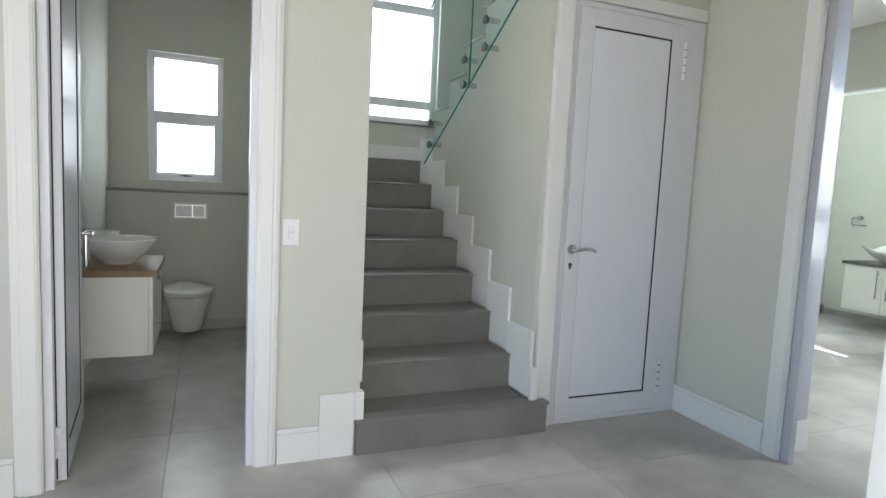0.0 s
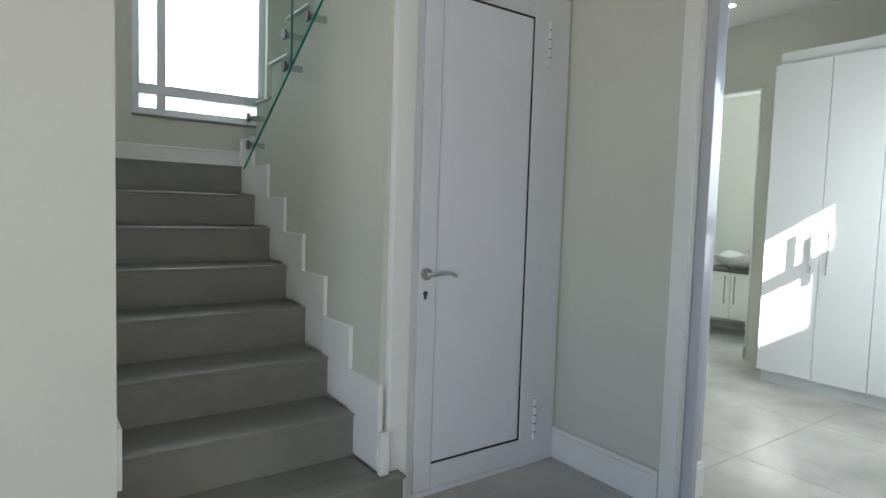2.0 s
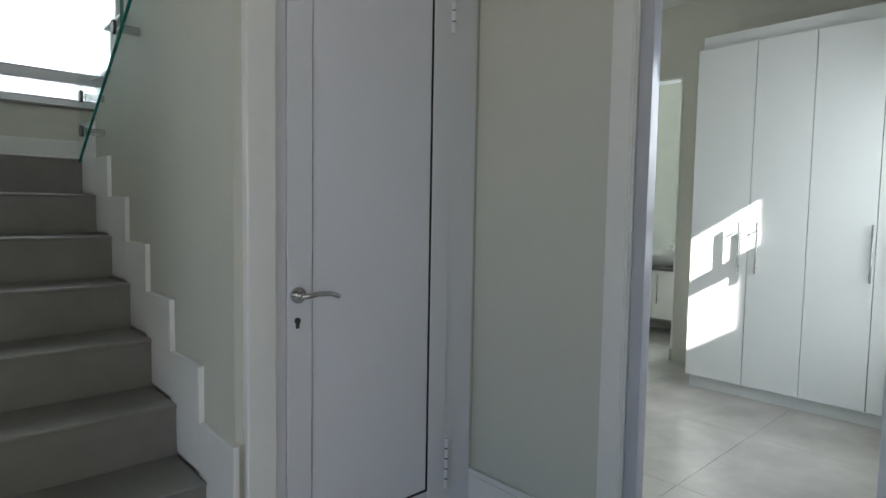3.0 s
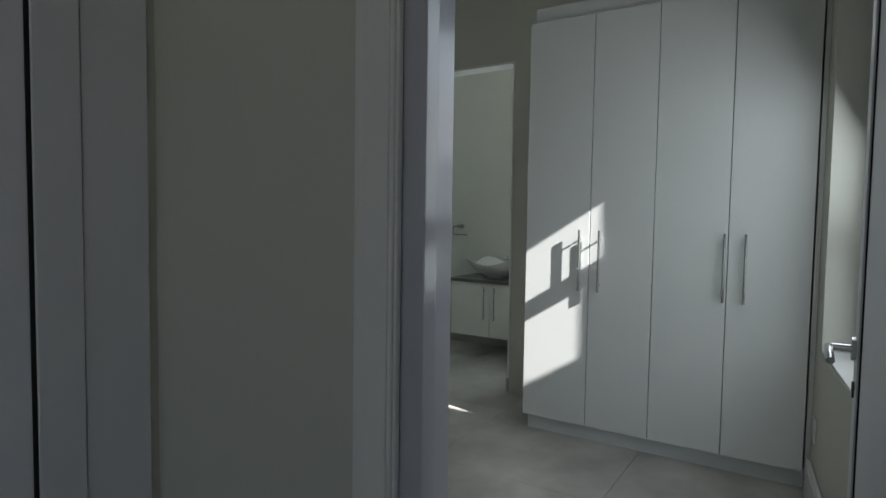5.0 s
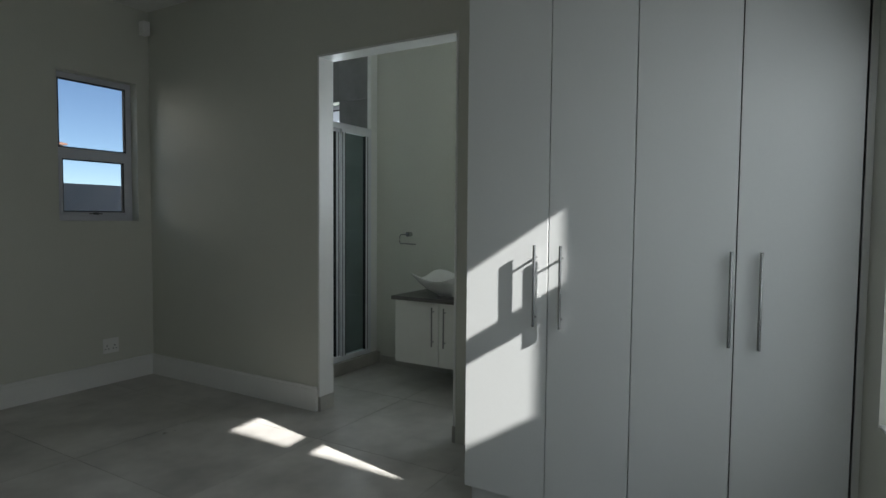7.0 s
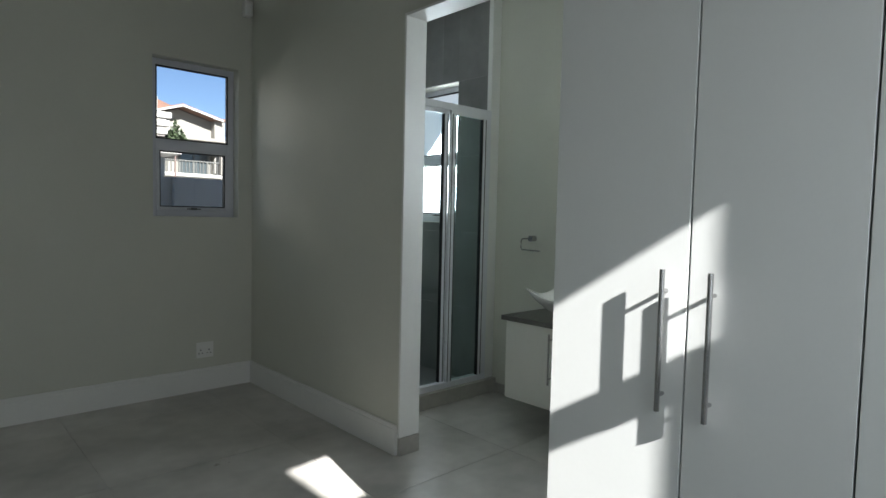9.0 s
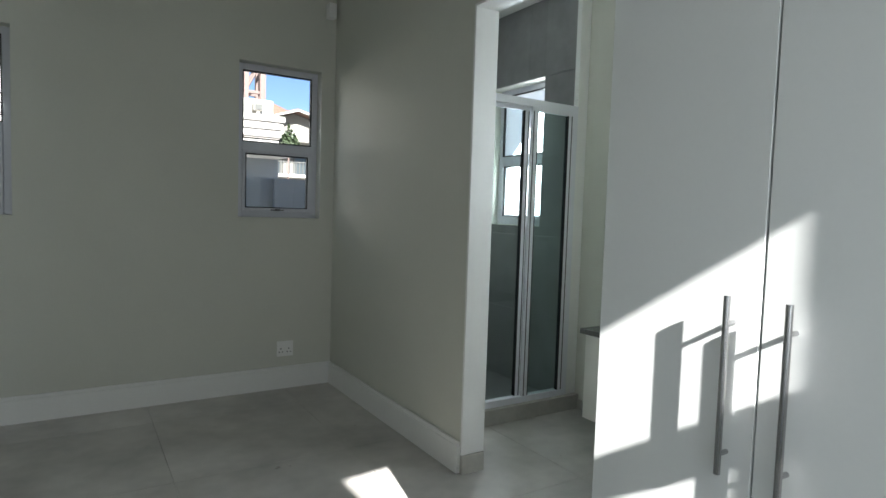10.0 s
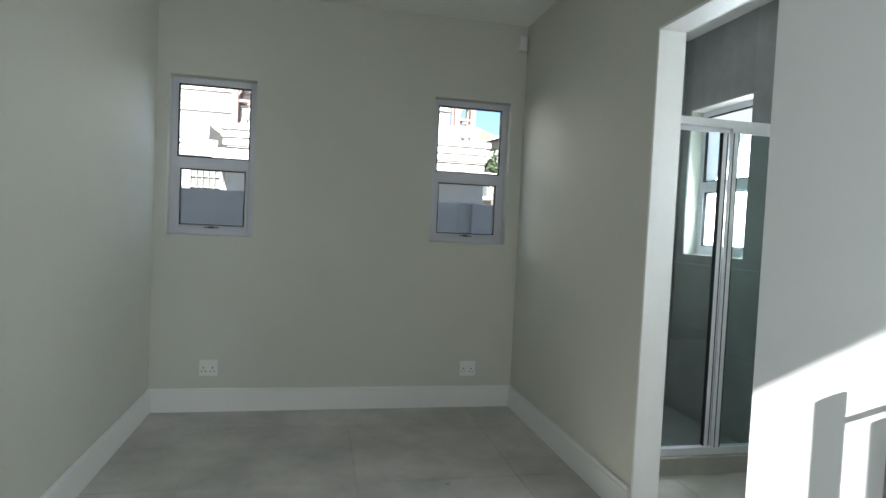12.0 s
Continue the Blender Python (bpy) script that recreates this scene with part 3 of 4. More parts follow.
left = thing("baseboard_stair_left", pose(0, 0, 0), "white stepped skirting beside the first steps", "skirting", kind="structure")
slab("board", 1.40, 1.562, 2.853, 2.8745, 0.0, 0.168 + 0.135, TRIM, left, 0.002)
slab("board", 1.562, 1.607, 2.853, 2.8745, 0.169, 0.168 + 0.135, TRIM, left, 0.002)
for i in range(1, 9):
    y, z = nosing(i)
    yn = nosing(i + 1)[0]
    slab("board", 1.589, 1.607, max(y - 0.205, 2.876), yn - 0.205 if i < 8 else 5.6, z - 0.02 if i > 1 else 0.17, z + (0.178 if i > 1 else 0.135), TRIM, left, 0.002)

# glass balustrade on stand-off fixings
rail = thing("glass_balustrade", pose(0, 0, 0), "frameless green-edged glass balustrade on steel stand-offs", "balustrade", kind="structure")


def glass_panel(y0, y1, zb0, zb1, zt0, zt1):
    """A raked pane in the plane x = 2.45 from y0 (lower end) to y1."""
    bm = B()
    vs = [[bm.verts.new((x, y, z)) for y, z in ((y0, zb0), (y1, zb1), (y1, zt1), (y0, zt0))] for x in (2.447, 2.459)]
    bm.faces.new(vs[0]), bm.faces.new(vs[1])
    pane = part("glass_pane", bm, BALUSTRADE, rail)
    pane.visible_shadow = False
    bm = B()
    for (ya, za), (yb, zb) in (((y0, zb0), (y1, zb1)), ((y1, zb1), (y1, zt1)), ((y1, zt1), (y0, zt0))):
        a, b = Vector((0, ya, za)), Vector((0, yb, zb))
        q = [bm.verts.new((x, p.y, p.z)) for p in (a, b) for x in (2.447, 2.459)]
        bm.faces.new((q[0], q[1], q[3], q[2]))
    part("polished_edge", bm, GLASS_EDGE, pane, "bright green polished glass edge")


glass_panel(4.497, 3.735, 1.453, 1.927, 2.60, 3.07)
glass_panel(3.722, 2.95, 1.936, 2.416, 3.08, 3.56)
for yc, za in ((4.38, 1.59), (3.81, 1.94), (3.52, 2.118), (3.02, 2.44)):
    for dz in (0.0, 0.158):
        bm = cyl(B(), (2.459, yc, za + dz), (2.535, yc, za + dz), 0.017, 16)
        so = part("stand_off", bm, STEEL, rail, "steel stand-off fixing", True)
        part("cap", cyl(B(), (2.436, yc, za + dz), (2.447, yc, za + dz), 0.027, 20), DARK_STEEL, so, "dark round cap", True)


# ---- hall and toilet things ----
def switch(name, m, label):
    ob = thing(name, m, label, "light switch")
    slab("plate", -0.036, 0.036, -0.009, 0, -0.058, 0.058, PLASTIC, ob, 0.003)
    slab("rocker", -0.011, 0.011, -0.013, -0.009, 0.003, 0.027, PLASTIC, ob, 0.002)
    slab("rocker", -0.011, 0.011, -0.013, -0.009, -0.027, -0.003, PLASTIC, ob, 0.002)
    slab("inset", -0.0125, 0.0125, -0.0098, -0.0088, -0.0285, 0.0285, ALU_GREY, ob)
    return ob


switch("light_switch", pose(1.258, 2.875, 1.042), "white plastic light switch plate on the wall")

van = thing("vanity_unit", pose(0, 0, 0), "white wall-hung vanity unit below an oak top", "vanity")
slab("body", 0.20, 0.632, 3.76, 4.42, 0.28, 0.715, VANITY, van, 0.002)
slab("door", 0.634, 0.652, 3.76, 4.087, 0.282, 0.713, VANITY, van, 0.002)
slab("door", 0.634, 0.652, 4.093, 4.42, 0.282, 0.713, VANITY, van, 0.002)
for yh in (4.055, 4.125):
    part("handle", tube(B(), [(0.652, yh, 0.40), (0.68, yh, 0.40), (0.68, yh, 0.66), (0.652, yh, 0.66)], 0.006), STEEL, van, "slim steel bar handle")
top = tagged(finish("worktop", box(B(), 0.20, 0.675, 3.74, 4.44, 0.716, 0.752, 0.003), WOOD), "brown oak vanity top with a clean edge", "worktop")

bowl = thing("wash_basin", pose(0.455, 4.02, 0.753), "white ceramic bowl basin standing on the oak top", "basin")
part("bowl", lathe(B(), [(0.05, 0), (0.075, 0.002), (0.08, 0.012), (0.105, 0.03), (0.155, 0.075), (0.19, 0.115), (0.205, 0.143), (0.203, 0.148), (0.196, 0.147), (0.18, 0.118), (0.145, 0.078), (0.09, 0.035), (0.03, 0.022)], 40), CERAMIC, bowl, "", True)
part("drain", cyl(B(), (0, 0, 0.0225), (0, 0, 0.027), 0.022, 20), CHROME, bowl, "chrome drain", True)

tap = thing("basin_mixer", pose(0.325, 3.85, 0.753), "tall chrome basin mixer tap beside the bowl", "tap")
part("column", cyl(B(), (0, 0, 0), (0, 0, 0.20), 0.021, 20), CHROME, tap, "", True)
part("base", cyl(B(), (0, 0, 0), (0, 0, 0.008), 0.027, 20), CHROME, tap, "", True)
part("spout", tube(B(), [(0, 0, 0.185), (0.06, 0.03, 0.19), (0.13, 0.065, 0.19), (0.142, 0.071, 0.186), (0.143, 0.072, 0.174)], 0.011), CHROME, tap, "", True)
part("lever", tube(B(), [(0, 0, 0.20), (0, 0, 0.212), (0.03, 0.01, 0.216), (0.075, 0.03, 0.222)], 0.0075), CHROME, tap, "", True)
valve = thing("angle_valve", pose(0.205, 3.85, 0.86), "small chrome stop valve on the wall", "valve")
part("body", tube(B(), [(0, 0, 0), (0.035, 0, 0), (0.04, 0, -0.03)], 0.011), CHROME, valve, "", True)
part("knob", cyl(B(), (0.03, -0.04, 0), (0.03, 0, 0), 0.013, 12), CHROME, valve, "", True)

wc = thing("toilet", pose(0.79, 5.50, 0), "white wall-hung ceramic toilet with its lid down", "toilet")


def toilet_ring(w, l, z, back):
    pts = []
    for k in range(24):
        a = 2 * math.pi * k / 24
        c, s = math.cos(a), math.sin(a)
        r = abs(c) ** 2.4 + abs(s) ** 2.4
        r = r ** (-1 / 2.4)
        pts.append((w * c * r, -l / 2 - back + l / 2 * s * r * 0.998, z))
    return pts


def loft(bm, loops):
    rings = [[bm.verts.new(p) for p in loop] for loop in loops]
    n = len(rings[0])
    for a, b in zip(rings, rings[1:]):
        for k in range(n):
            bm.faces.new((a[k], a[(k + 1) % n], b[(k + 1) % n], b[k]))
    bm.faces.new(rings[0][::-1]), bm.faces.new(rings[-1])
    return bm


part("bowl", loft(B(), [toilet_ring(0.098, 0.36, 0.06, 0), toilet_ring(0.116, 0.40, 0.078, 0), toilet_ring(0.128, 0.43, 0.14, 0), toilet_ring(0.148, 0.47, 0.24, 0),
                        toilet_ring(0.17, 0.51, 0.32, 0), toilet_ring(0.178, 0.53, 0.36, 0)]), CERAMIC, wc, "", True)
part("seat", loft(B(), [toilet_ring(0.176, 0.50, 0.363, 0.025), toilet_ring(0.18, 0.505, 0.368, 0.025), toilet_ring(0.18, 0.505, 0.376, 0.025)]), PLASTIC, wc, "", True)
part("lid", loft(B(), [toilet_ring(0.182, 0.50, 0.379, 0.03), toilet_ring(0.186, 0.508, 0.388, 0.026), toilet_ring(0.184, 0.505, 0.402, 0.028), toilet_ring(0.165, 0.47, 0.414, 0.04)]), CERAMIC, wc, "", True)
plate = thing("flush_plate", pose(0.80, 5.50, 0.99), "white dual flush plate with two buttons", "flush plate")
slab("plate", -0.125, 0.125, -0.012, 0, -0.065, 0.065, PLASTIC, plate, 0.004)
# Darker slab paints the shaded gaps round the two buttons.
slab("button_surround", -0.112, 0.112, -0.0135, -0.012, -0.05, 0.05, BAR_STEEL, plate)
slab("button", -0.108, 0.012, -0.018, -0.012, -0.046, 0.046, PLASTIC, plate, 0.003)
slab("button", 0.02, 0.108, -0.018, -0.012, -0.046, 0.046, PLASTIC, plate, 0.003)

# ---- bedroom things ----
CX, SEAMS = 5.985, (3.10, 2.712, 2.366, 2.008, 1.648)
closet = thing("wardrobe", pose(0, 0, 0), "tall white built-in wardrobe with four doors", "wardrobe")
slab("body", 6.012, 6.605, 1.70, 3.09, 0.09, 2.405, CLOSET_SIDE, closet)
slab("plinth", 6.035, 6.60, 1.695, 3.085, 0, 0.09, CLOSET, closet, 0.002)
slab("plinth_end", 6.037, 6.06, 1.645, 1.695, 0, 0.09, CLOSET, closet, 0.002)
slab("pelmet", 6.03, 6.05, 1.645, 3.085, 2.405, 2.50, CLOSET, closet, 0.002)
slab("top_board", 6.05, 6.61, 1.70, 3.085, 2.405, 2.42, CLOSET_SIDE, closet)
slab("filler", 5.998, 6.04, 1.621, 1.643, 0.0, 2.50, CLOSET_SIDE, closet, 0.002)
# Black strips paint the shade between the doors behind each seam.
for y in SEAMS[1:4]:
    slab("shadow_gap", 6.0102, 6.0118, y - 0.006, y + 0.006, 0.09, 2.395, RUBBER_AND_GAP_SHADE, closet)
for k in range(4):
    y1, y0 = SEAMS[k] - 0.0022, SEAMS[k + 1] + 0.0022
    door = slab("door", CX, 6.010, y0, y1, 0.095, 2.405, CLOSET, closet, 0.0015)
    yh = (2.764, 2.65, 2.021, 1.926)[k]
    bm = tube(B(), [(CX - 0.027, yh, 0.868), (CX - 0.027, yh, 1.212)], 0.0065)
    cyl(bm, (CX - 0.027, yh, 0.907), (CX, yh, 0.907), 0.005, 10)
    cyl(bm, (CX - 0.027, yh, 1.16), (CX, yh, 1.16), 0.005, 10)
    part("handle", bm, BAR_STEEL, door, "slim brushed steel bar handle", True)


def socket(m, label):
    ob = thing("wall_socket", m, label, "wall socket", "sockets along the bedroom wall")
    slab("plate", -0.062, 0.062, -0.01, 0, -0.058, 0.058, PLASTIC, ob, 0.004)
    for cx in (-0.032, 0.028):
        for dx, dz, r in ((0, 0.012, 0.0052), (-0.012, -0.012, 0.0042), (0.012, -0.012, 0.0042)):
            part("pin_hole", cyl(B(), (cx + dx, -0.0105, dz - 0.012), (cx + dx, -0.004, dz - 0.012), r, 10), HOLE, ob)
        slab("rocker", cx - 0.008, cx + 0.008, -0.014, -0.01, 0.024, 0.044, PLASTIC, ob, 0.002)
    return ob


socket(pose(4.34, 6.42, 0.315), "white double wall socket above the skirting")
socket(pose(6.25, 6.42, 0.30), "white double wall socket near the corner")
cover = thing("wall_plate", SOUTH @ pose(5.88, 1.59, 0.34, 0, 0, 180), "blank white wall plate beside the wardrobe", "wall plate")
slab("plate", -0.036, 0.036, -0.009, 0, -0.058, 0.058, PLASTIC, cover, 0.003)
pir = thing("motion_detector", pose(6.555, 6.385, 2.83, 0, 0, 0), "small white alarm detector in the corner", "alarm detector")
slab("body", -0.03, 0.03, -0.035, 0.035, -0.055, 0.055, PLASTIC, pir, 0.008)
slab("lens", -0.02, 0.02, -0.039, -0.034, -0.04, 0.005, PLASTIC, pir, 0.002)
dl = thing("downlight", pose(6.07, 3.53, ZC), "small round white recessed downlight, lit", "downlight")
part("rim", lathe(B(), [(0.036, -0.004), (0.045, -0.006), (0.047, 0.0)], 24), PLASTIC, dl, "", True)
part("bulb", cyl(B(), (0, 0, -0.006), (0, 0, -0.004), 0.03, 20), LAMP, dl, "glowing lamp")

# ---- bathroom things ----
screen = thing("shower_screen", pose(0, 0, 0), "white framed glass shower screen with sliding doors", "shower screen")
ys = 5.09
slab("bottom_rail", 6.74, 7.838, ys - 0.02, ys + 0.03, 0.105, 0.15, ALU, screen, 0.004)
slab("top_rail", 6.74, 7.838, ys - 0.02, ys + 0.03, 2.055, 2.105, ALU, screen, 0.004)
slab("wall_channel", 7.79, 7.838, ys - 0.018, ys + 0.028, 0.15, 2.055, ALU, screen, 0.004)
slab("wall_channel", 6.74, 6.78, ys - 0.018, ys + 0.028, 0.15, 2.055, ALU, screen, 0.004)
for x0, x1, yy, tint in ((6.78, 7.432, ys + 0.014, SHOWER_GLASS), (7.429, 7.79, ys - 0.012, SHOWER_GLASS_GREEN)):
    door = part("sliding_door", box(box(B(), x0, x0 + 0.045, yy - 0.011, yy + 0.011, 0.15, 2.055, 0.003), x1 - 0.045, x1, yy - 0.011, yy + 0.011, 0.15, 2.055, 0.003), ALU, screen)
    pn = slab("glass_pane", x0 + 0.045, x1 - 0.045, yy - 0.003, yy + 0.003, 0.15, 2.055, tint, door)
    pn.visible_shadow = False
    for xg in (x0 + 0.013, x0 + 0.046, x1 - 0.046, x1 - 0.013):
        slab("seal", xg - 0.003, xg + 0.003, yy - 0.013, yy + 0.013, 0.152, 2.05, RUBBER_AND_GAP_SHADE, door)
    slab("track_lip", x0, x1, yy - 0.014, yy + 0.014, 2.03, 2.056, ALU, door, 0.002)
structure("shower_tray", box(B(), 6.751, 7.919, 5.141, 6.289, 0.001, 0.02), SHOWER, "dark grey tiled shower floor", "shower floor")
structure("shower_curb", box(B(), 6.74, 7.93, 5.04, 5.14, 0, 0.105, 0.004), CURB, "beige-grey tiled curb under the shower screen", "curb")
structure("trim_shower_end", box(B(), 7.84, 7.93, 5.08, 5.12, 0.105, 2.98), TRIM, "narrow white trim closing the shower wall", "trim")

bv = thing("vanity_unit", pose(0, 0, 0), "white wall-hung vanity unit with a dark stone top", "vanity")
slab("body", 7.433, 7.93, 3.66, 4.505, 0.19, 0.682, VANITY, bv, 0.002)
for y0, y1, yh in ((4.106, 4.503, 4.149), (3.662, 4.101, 4.045)):
    d = slab("door", 7.413, 7.431, y0, y1, 0.192, 0.68, VANITY, bv, 0.002)
    bm = tube(B(), [(7.383, yh, 0.35), (7.383, yh, 0.65)], 0.006)
    cyl(bm, (7.383, yh, 0.385), (7.413, yh, 0.385), 0.005, 8), cyl(bm, (7.383, yh, 0.615), (7.413, yh, 0.615), 0.005, 8)
    part("handle", bm, BAR_STEEL, d, "slim steel bar handle", True)
tagged(finish("worktop", box(B(), 7.39, 7.93, 3.64, 4.53, 0.683, 0.713, 0.003), STONE), "dark polished stone vanity top", "worktop")
dish = thing("wash_basin", pose(7.65, 4.14, 0.714), "white square ceramic dish basin with upswept corners", "basin")


def dish_loop(half, z, lift):
    pts = []
    for k in range(40):
        a = 2 * math.pi * k / 40
        c, s = math.cos(a), math.sin(a)
        r = (abs(c) ** 5 + abs(s) ** 5) ** (-0.2)
        up = lift * (abs(c * s) * 2) ** 3
        pts.append((half * 0.95 * c * r, half * s * r, z + up))
    return pts


part("bowl", loft(B(), [dish_loop(0.085, 0.0, 0), dish_loop(0.10, 0.016, 0), dish_loop(0.16, 0.055, 0.0), dish_loop(0.215, 0.095, 0.015), dish_loop(0.265, 0.125, 0.05), dish_loop(0.267, 0.131, 0.05),
                        dish_loop(0.258, 0.131, 0.048), dish_loop(0.205, 0.098, 0.012), dish_loop(0.14, 0.066, 0), dish_loop(0.05, 0.05, 0)]), CERAMIC, dish, "", True)
mix = thing("basin_mixer", pose(7.87, 4.12, 0.714), "tall chrome basin mixer behind the dish basin", "tap")
part("column", cyl(B(), (0, 0, 0), (0, 0, 0.20), 0.02, 16), CHROME, mix, "", True)
part("spout", tube(B(), [(0, 0, 0.18), (-0.08, 0, 0.195), (-0.13, 0, 0.19), (-0.135, 0, 0.18)], 0.011), CHROME, mix, "", True)
part("lever", tube(B(), [(0, 0, 0.20), (0.0, 0, 0.235), (-0.05, 0, 0.25)], 0.0075), CHROME, mix, "", True)
ring = thing("towel_ring", pose(7.93, 4.71, 1.18), "chrome towel ring on the bathroom wall", "towel ring")
part("mount", cyl(B(), (0, 0, 0), (-0.05, 0, 0), 0.021, 20), BAR_STEEL, ring, "", True)
part("ring", tube(B(), [(-0.045, 0, 0), (-0.045, 0.075, -0.004), (-0.045, 0.085, -0.02), (-0.045, 0.085, -0.07), (-0.045, 0.075, -0.082), (-0.045, -0.085, -0.085)], 0.0055), BAR_STEEL, ring, "", True)


def tiled_lining(name, run, at, a0, a1, proud, holes, label):
    """Large dark wall tiles, piece by piece, with thin joints."""
    ob = thing(name, pose(0, 0, 0), label, "tiling", kind="structure")
    zs = [0, 0.6, 1.2, 1.8, 2.4, ZC]
    n = max(1, round((a1 - a0) / 0.6))
    for zi in range(5):
        for k in range(n):
            p, q = a0 + (a1 - a0) * k / n + 0.001, a0 + (a1 - a0) * (k + 1) / n - 0.001
            bits = [(p, q, zs[zi] + 0.001, zs[zi + 1] - 0.001)]
            for h0, h1, hb, ht in holes:
                cut = []
                for u0, u1, w0, w1 in bits:
                    if u1 <= h0 or u0 >= h1 or w1 <= hb or w0 >= ht:
                        cut.append((u0, u1, w0, w1))
                        continue
                    cut += [(u0, min(h0, u1), w0, w1)] if u0 < h0 else []
                    cut += [(max(h1, u0), u1, w0, w1)] if u1 > h1 else []
                    cut += [(max(u0, h0), min(u1, h1), w0, hb)] if w0 < hb else []
                    cut += [(max(u0, h0), min(u1, h1), ht, w1)] if w1 > ht else []
                bits = cut
            for u0, u1, w0, w1 in bits:
                slab("tile", *((u0, u1, at, at + proud) if run == "x" else (at, at + proud, u0, u1)), w0, w1, SHOWER, ob, 0.0008)
    return ob


tiled_lining("tiling_shower_east", "y", 7.93, 5.121, 6.29, -0.01, [(5.515, 6.195, 1.27, 2.405)], "dark grey tiles round the shower window")
tiled_lining("tiling_shower_north", "x", 6.30, 6.75, 7.92, -0.01, [], "dark grey tiles on the shower wall")
tiled_lining("tiling_shower_west", "y", 6.74, 5.121, 6.29, 0.01, [], "dark grey tiles on the shower wall")

# ---- outside ----
structure("ground", box(B(), -400, 400, -400, 400, -0.4, -0.15), EARTH, "pale paved ground reaching far out", "ground")
structure("boundary_wall_north", box(B(), -14, 30, 9.6, 9.8, -0.2, 1.72), RENDER_GREY, "plain grey plastered boundary wall", "boundary wall")
structure("wall_upper_storey", box(B(), 3.2, 8.3, 1.2, 6.7, 3.2, 6.0), RENDER_WHITE, "plain plastered upper storey outside", "wall")
# Unseen overhang added to limit the top of the sun patch.
structure("eave_south", box(B(), 3.8, 7.2, 0.78, 1.355, 2.55, 3.4), RENDER_WHITE, "unseen overhang added to cut off the high sun", "eave").matrix_world = SOUTH
# Unseen block added outside; its raked end trims the sun patch's side.
bm = B()
vs = [[bm.verts.new((x, y, z)) for x, z in ((-3.0, -0.8), (5.25, -0.8), (5.25, 2.66), (4.99, 3.53), (4.75, 4.2), (-3.0, 4.2))] for y in (-3.6, -0.70)]
bm.faces.new(vs[0]), bm.faces.new(vs[1])
for k in range(6):
    bm.faces.new((vs[0][k], vs[0][(k + 1) % 6], vs[1][(k + 1) % 6], vs[1][k]))
bmesh.ops.translate(bm, verts=bm.verts, vec=(-0.19, -1.0, 0.63))
tagged(finish("outbuilding", bm, RENDER_WHITE), "unseen block with a raked end, added to shape the sun patch", "outbuilding")
# Unseen wall added to cut the sun patch's lower edge.
structure("boundary_wall_south", box(B(), 3.9, 30, -0.9, -0.7, -0.2, 2.66), RENDER_WHITE, "unseen plastered wall added to block the low sun", "boundary wall")


structure("boundary_pier", box(box(B(), 7.05, 7.3, 9.52, 9.6, -0.2, 1.72, 0.01), 1.9, 2.15, 9.52, 9.6, -0.2, 1.72, 0.01), RENDER_GREY, "plain grey pier of the boundary wall", "boundary wall")


def house_window(parent, x, y, z, w, h, bars=True):
    win = slab("window", x, x + w, y - 0.005, y + 0.05, z, z + h, CURTAIN, parent)
    part("window_frame", box(box(box(box(B(), x - 0.07, x, y - 0.07, y + 0.03, z - 0.07, z + h + 0.07), x + w, x + w + 0.07, y - 0.07, y + 0.03, z - 0.07, z + h + 0.07),
                                 x, x + w, y - 0.07, y + 0.03, z - 0.07, z), x, x + w, y - 0.07, y + 0.03, z + h, z + h + 0.07), RENDER_WHITE, win)
    if bars:
        for k in range(1, 5):
            slab("bar", x + w * k / 5 - 0.007, x + w * k / 5 + 0.007, y - 0.06, y - 0.03, z, z + h, RENDER_BEIGE, win)
        for k in range(1, 3):
            slab("bar", x, x + w, y - 0.065, y - 0.035, z + h * k / 3 - 0.007, z + h * k / 3 + 0.007, RENDER_BEIGE, win)


near = thing("neighbour_house", pose(0, 18, -0.15), "white plastered neighbouring house with moulded bands", "house")
slab("wall", -14, 9.6, 0, 7, 0, 3.3, RENDER_WHITE, near, 0.03)
# Roof slab added so that the lower wall falls into shade.
slab("porch_roof", 2.55, 9.6, -1.25, -0.02, 2.80, 3.0, RENDER_WHITE, near, 0.02)
# Grey panel puts the shade under the porch into the wall's colour.
slab("porch_back", 2.74, 9.55, -0.03, 0, 0, 2.9, RENDER_GREY, near)
slab("parapet", 3.0, 9.55, 0.4, 6, 3.85, 4.42, RENDER_WHITE, near, 0.03)
slab("parapet", -14, 2.2, 0.4, 6, 3.55, 3.95, RENDER_WHITE, near, 0.03)
# Darker strips put the shade below each band into colour.
for z, out in ((3.34, 0.05), (3.54, 0.09), (3.74, 0.13)):
    slab("band", 2.66 - out, 9.6 + out, -out, 7, z + 0.045, z + 0.2, RENDER_WHITE, near, 0.02)
    slab("band_shadow_gap", 2.7, 9.6, -out + 0.06, 7, z, z + 0.045, RENDER_LINE, near)
for z, out in ((3.02, 0.04), (3.17, 0.07), (3.32, 0.1)):
    slab("band", -14, 2.5, -out, 0.3, z + 0.035, z + 0.15, RENDER_WHITE, near, 0.02)
    slab("band_shadow_gap", -14, 2.49, -out + 0.04, 0.3, z, z + 0.035, RENDER_LINE, near)
house_window(near, 1.86, 0, 2.0, 0.72, 0.80)
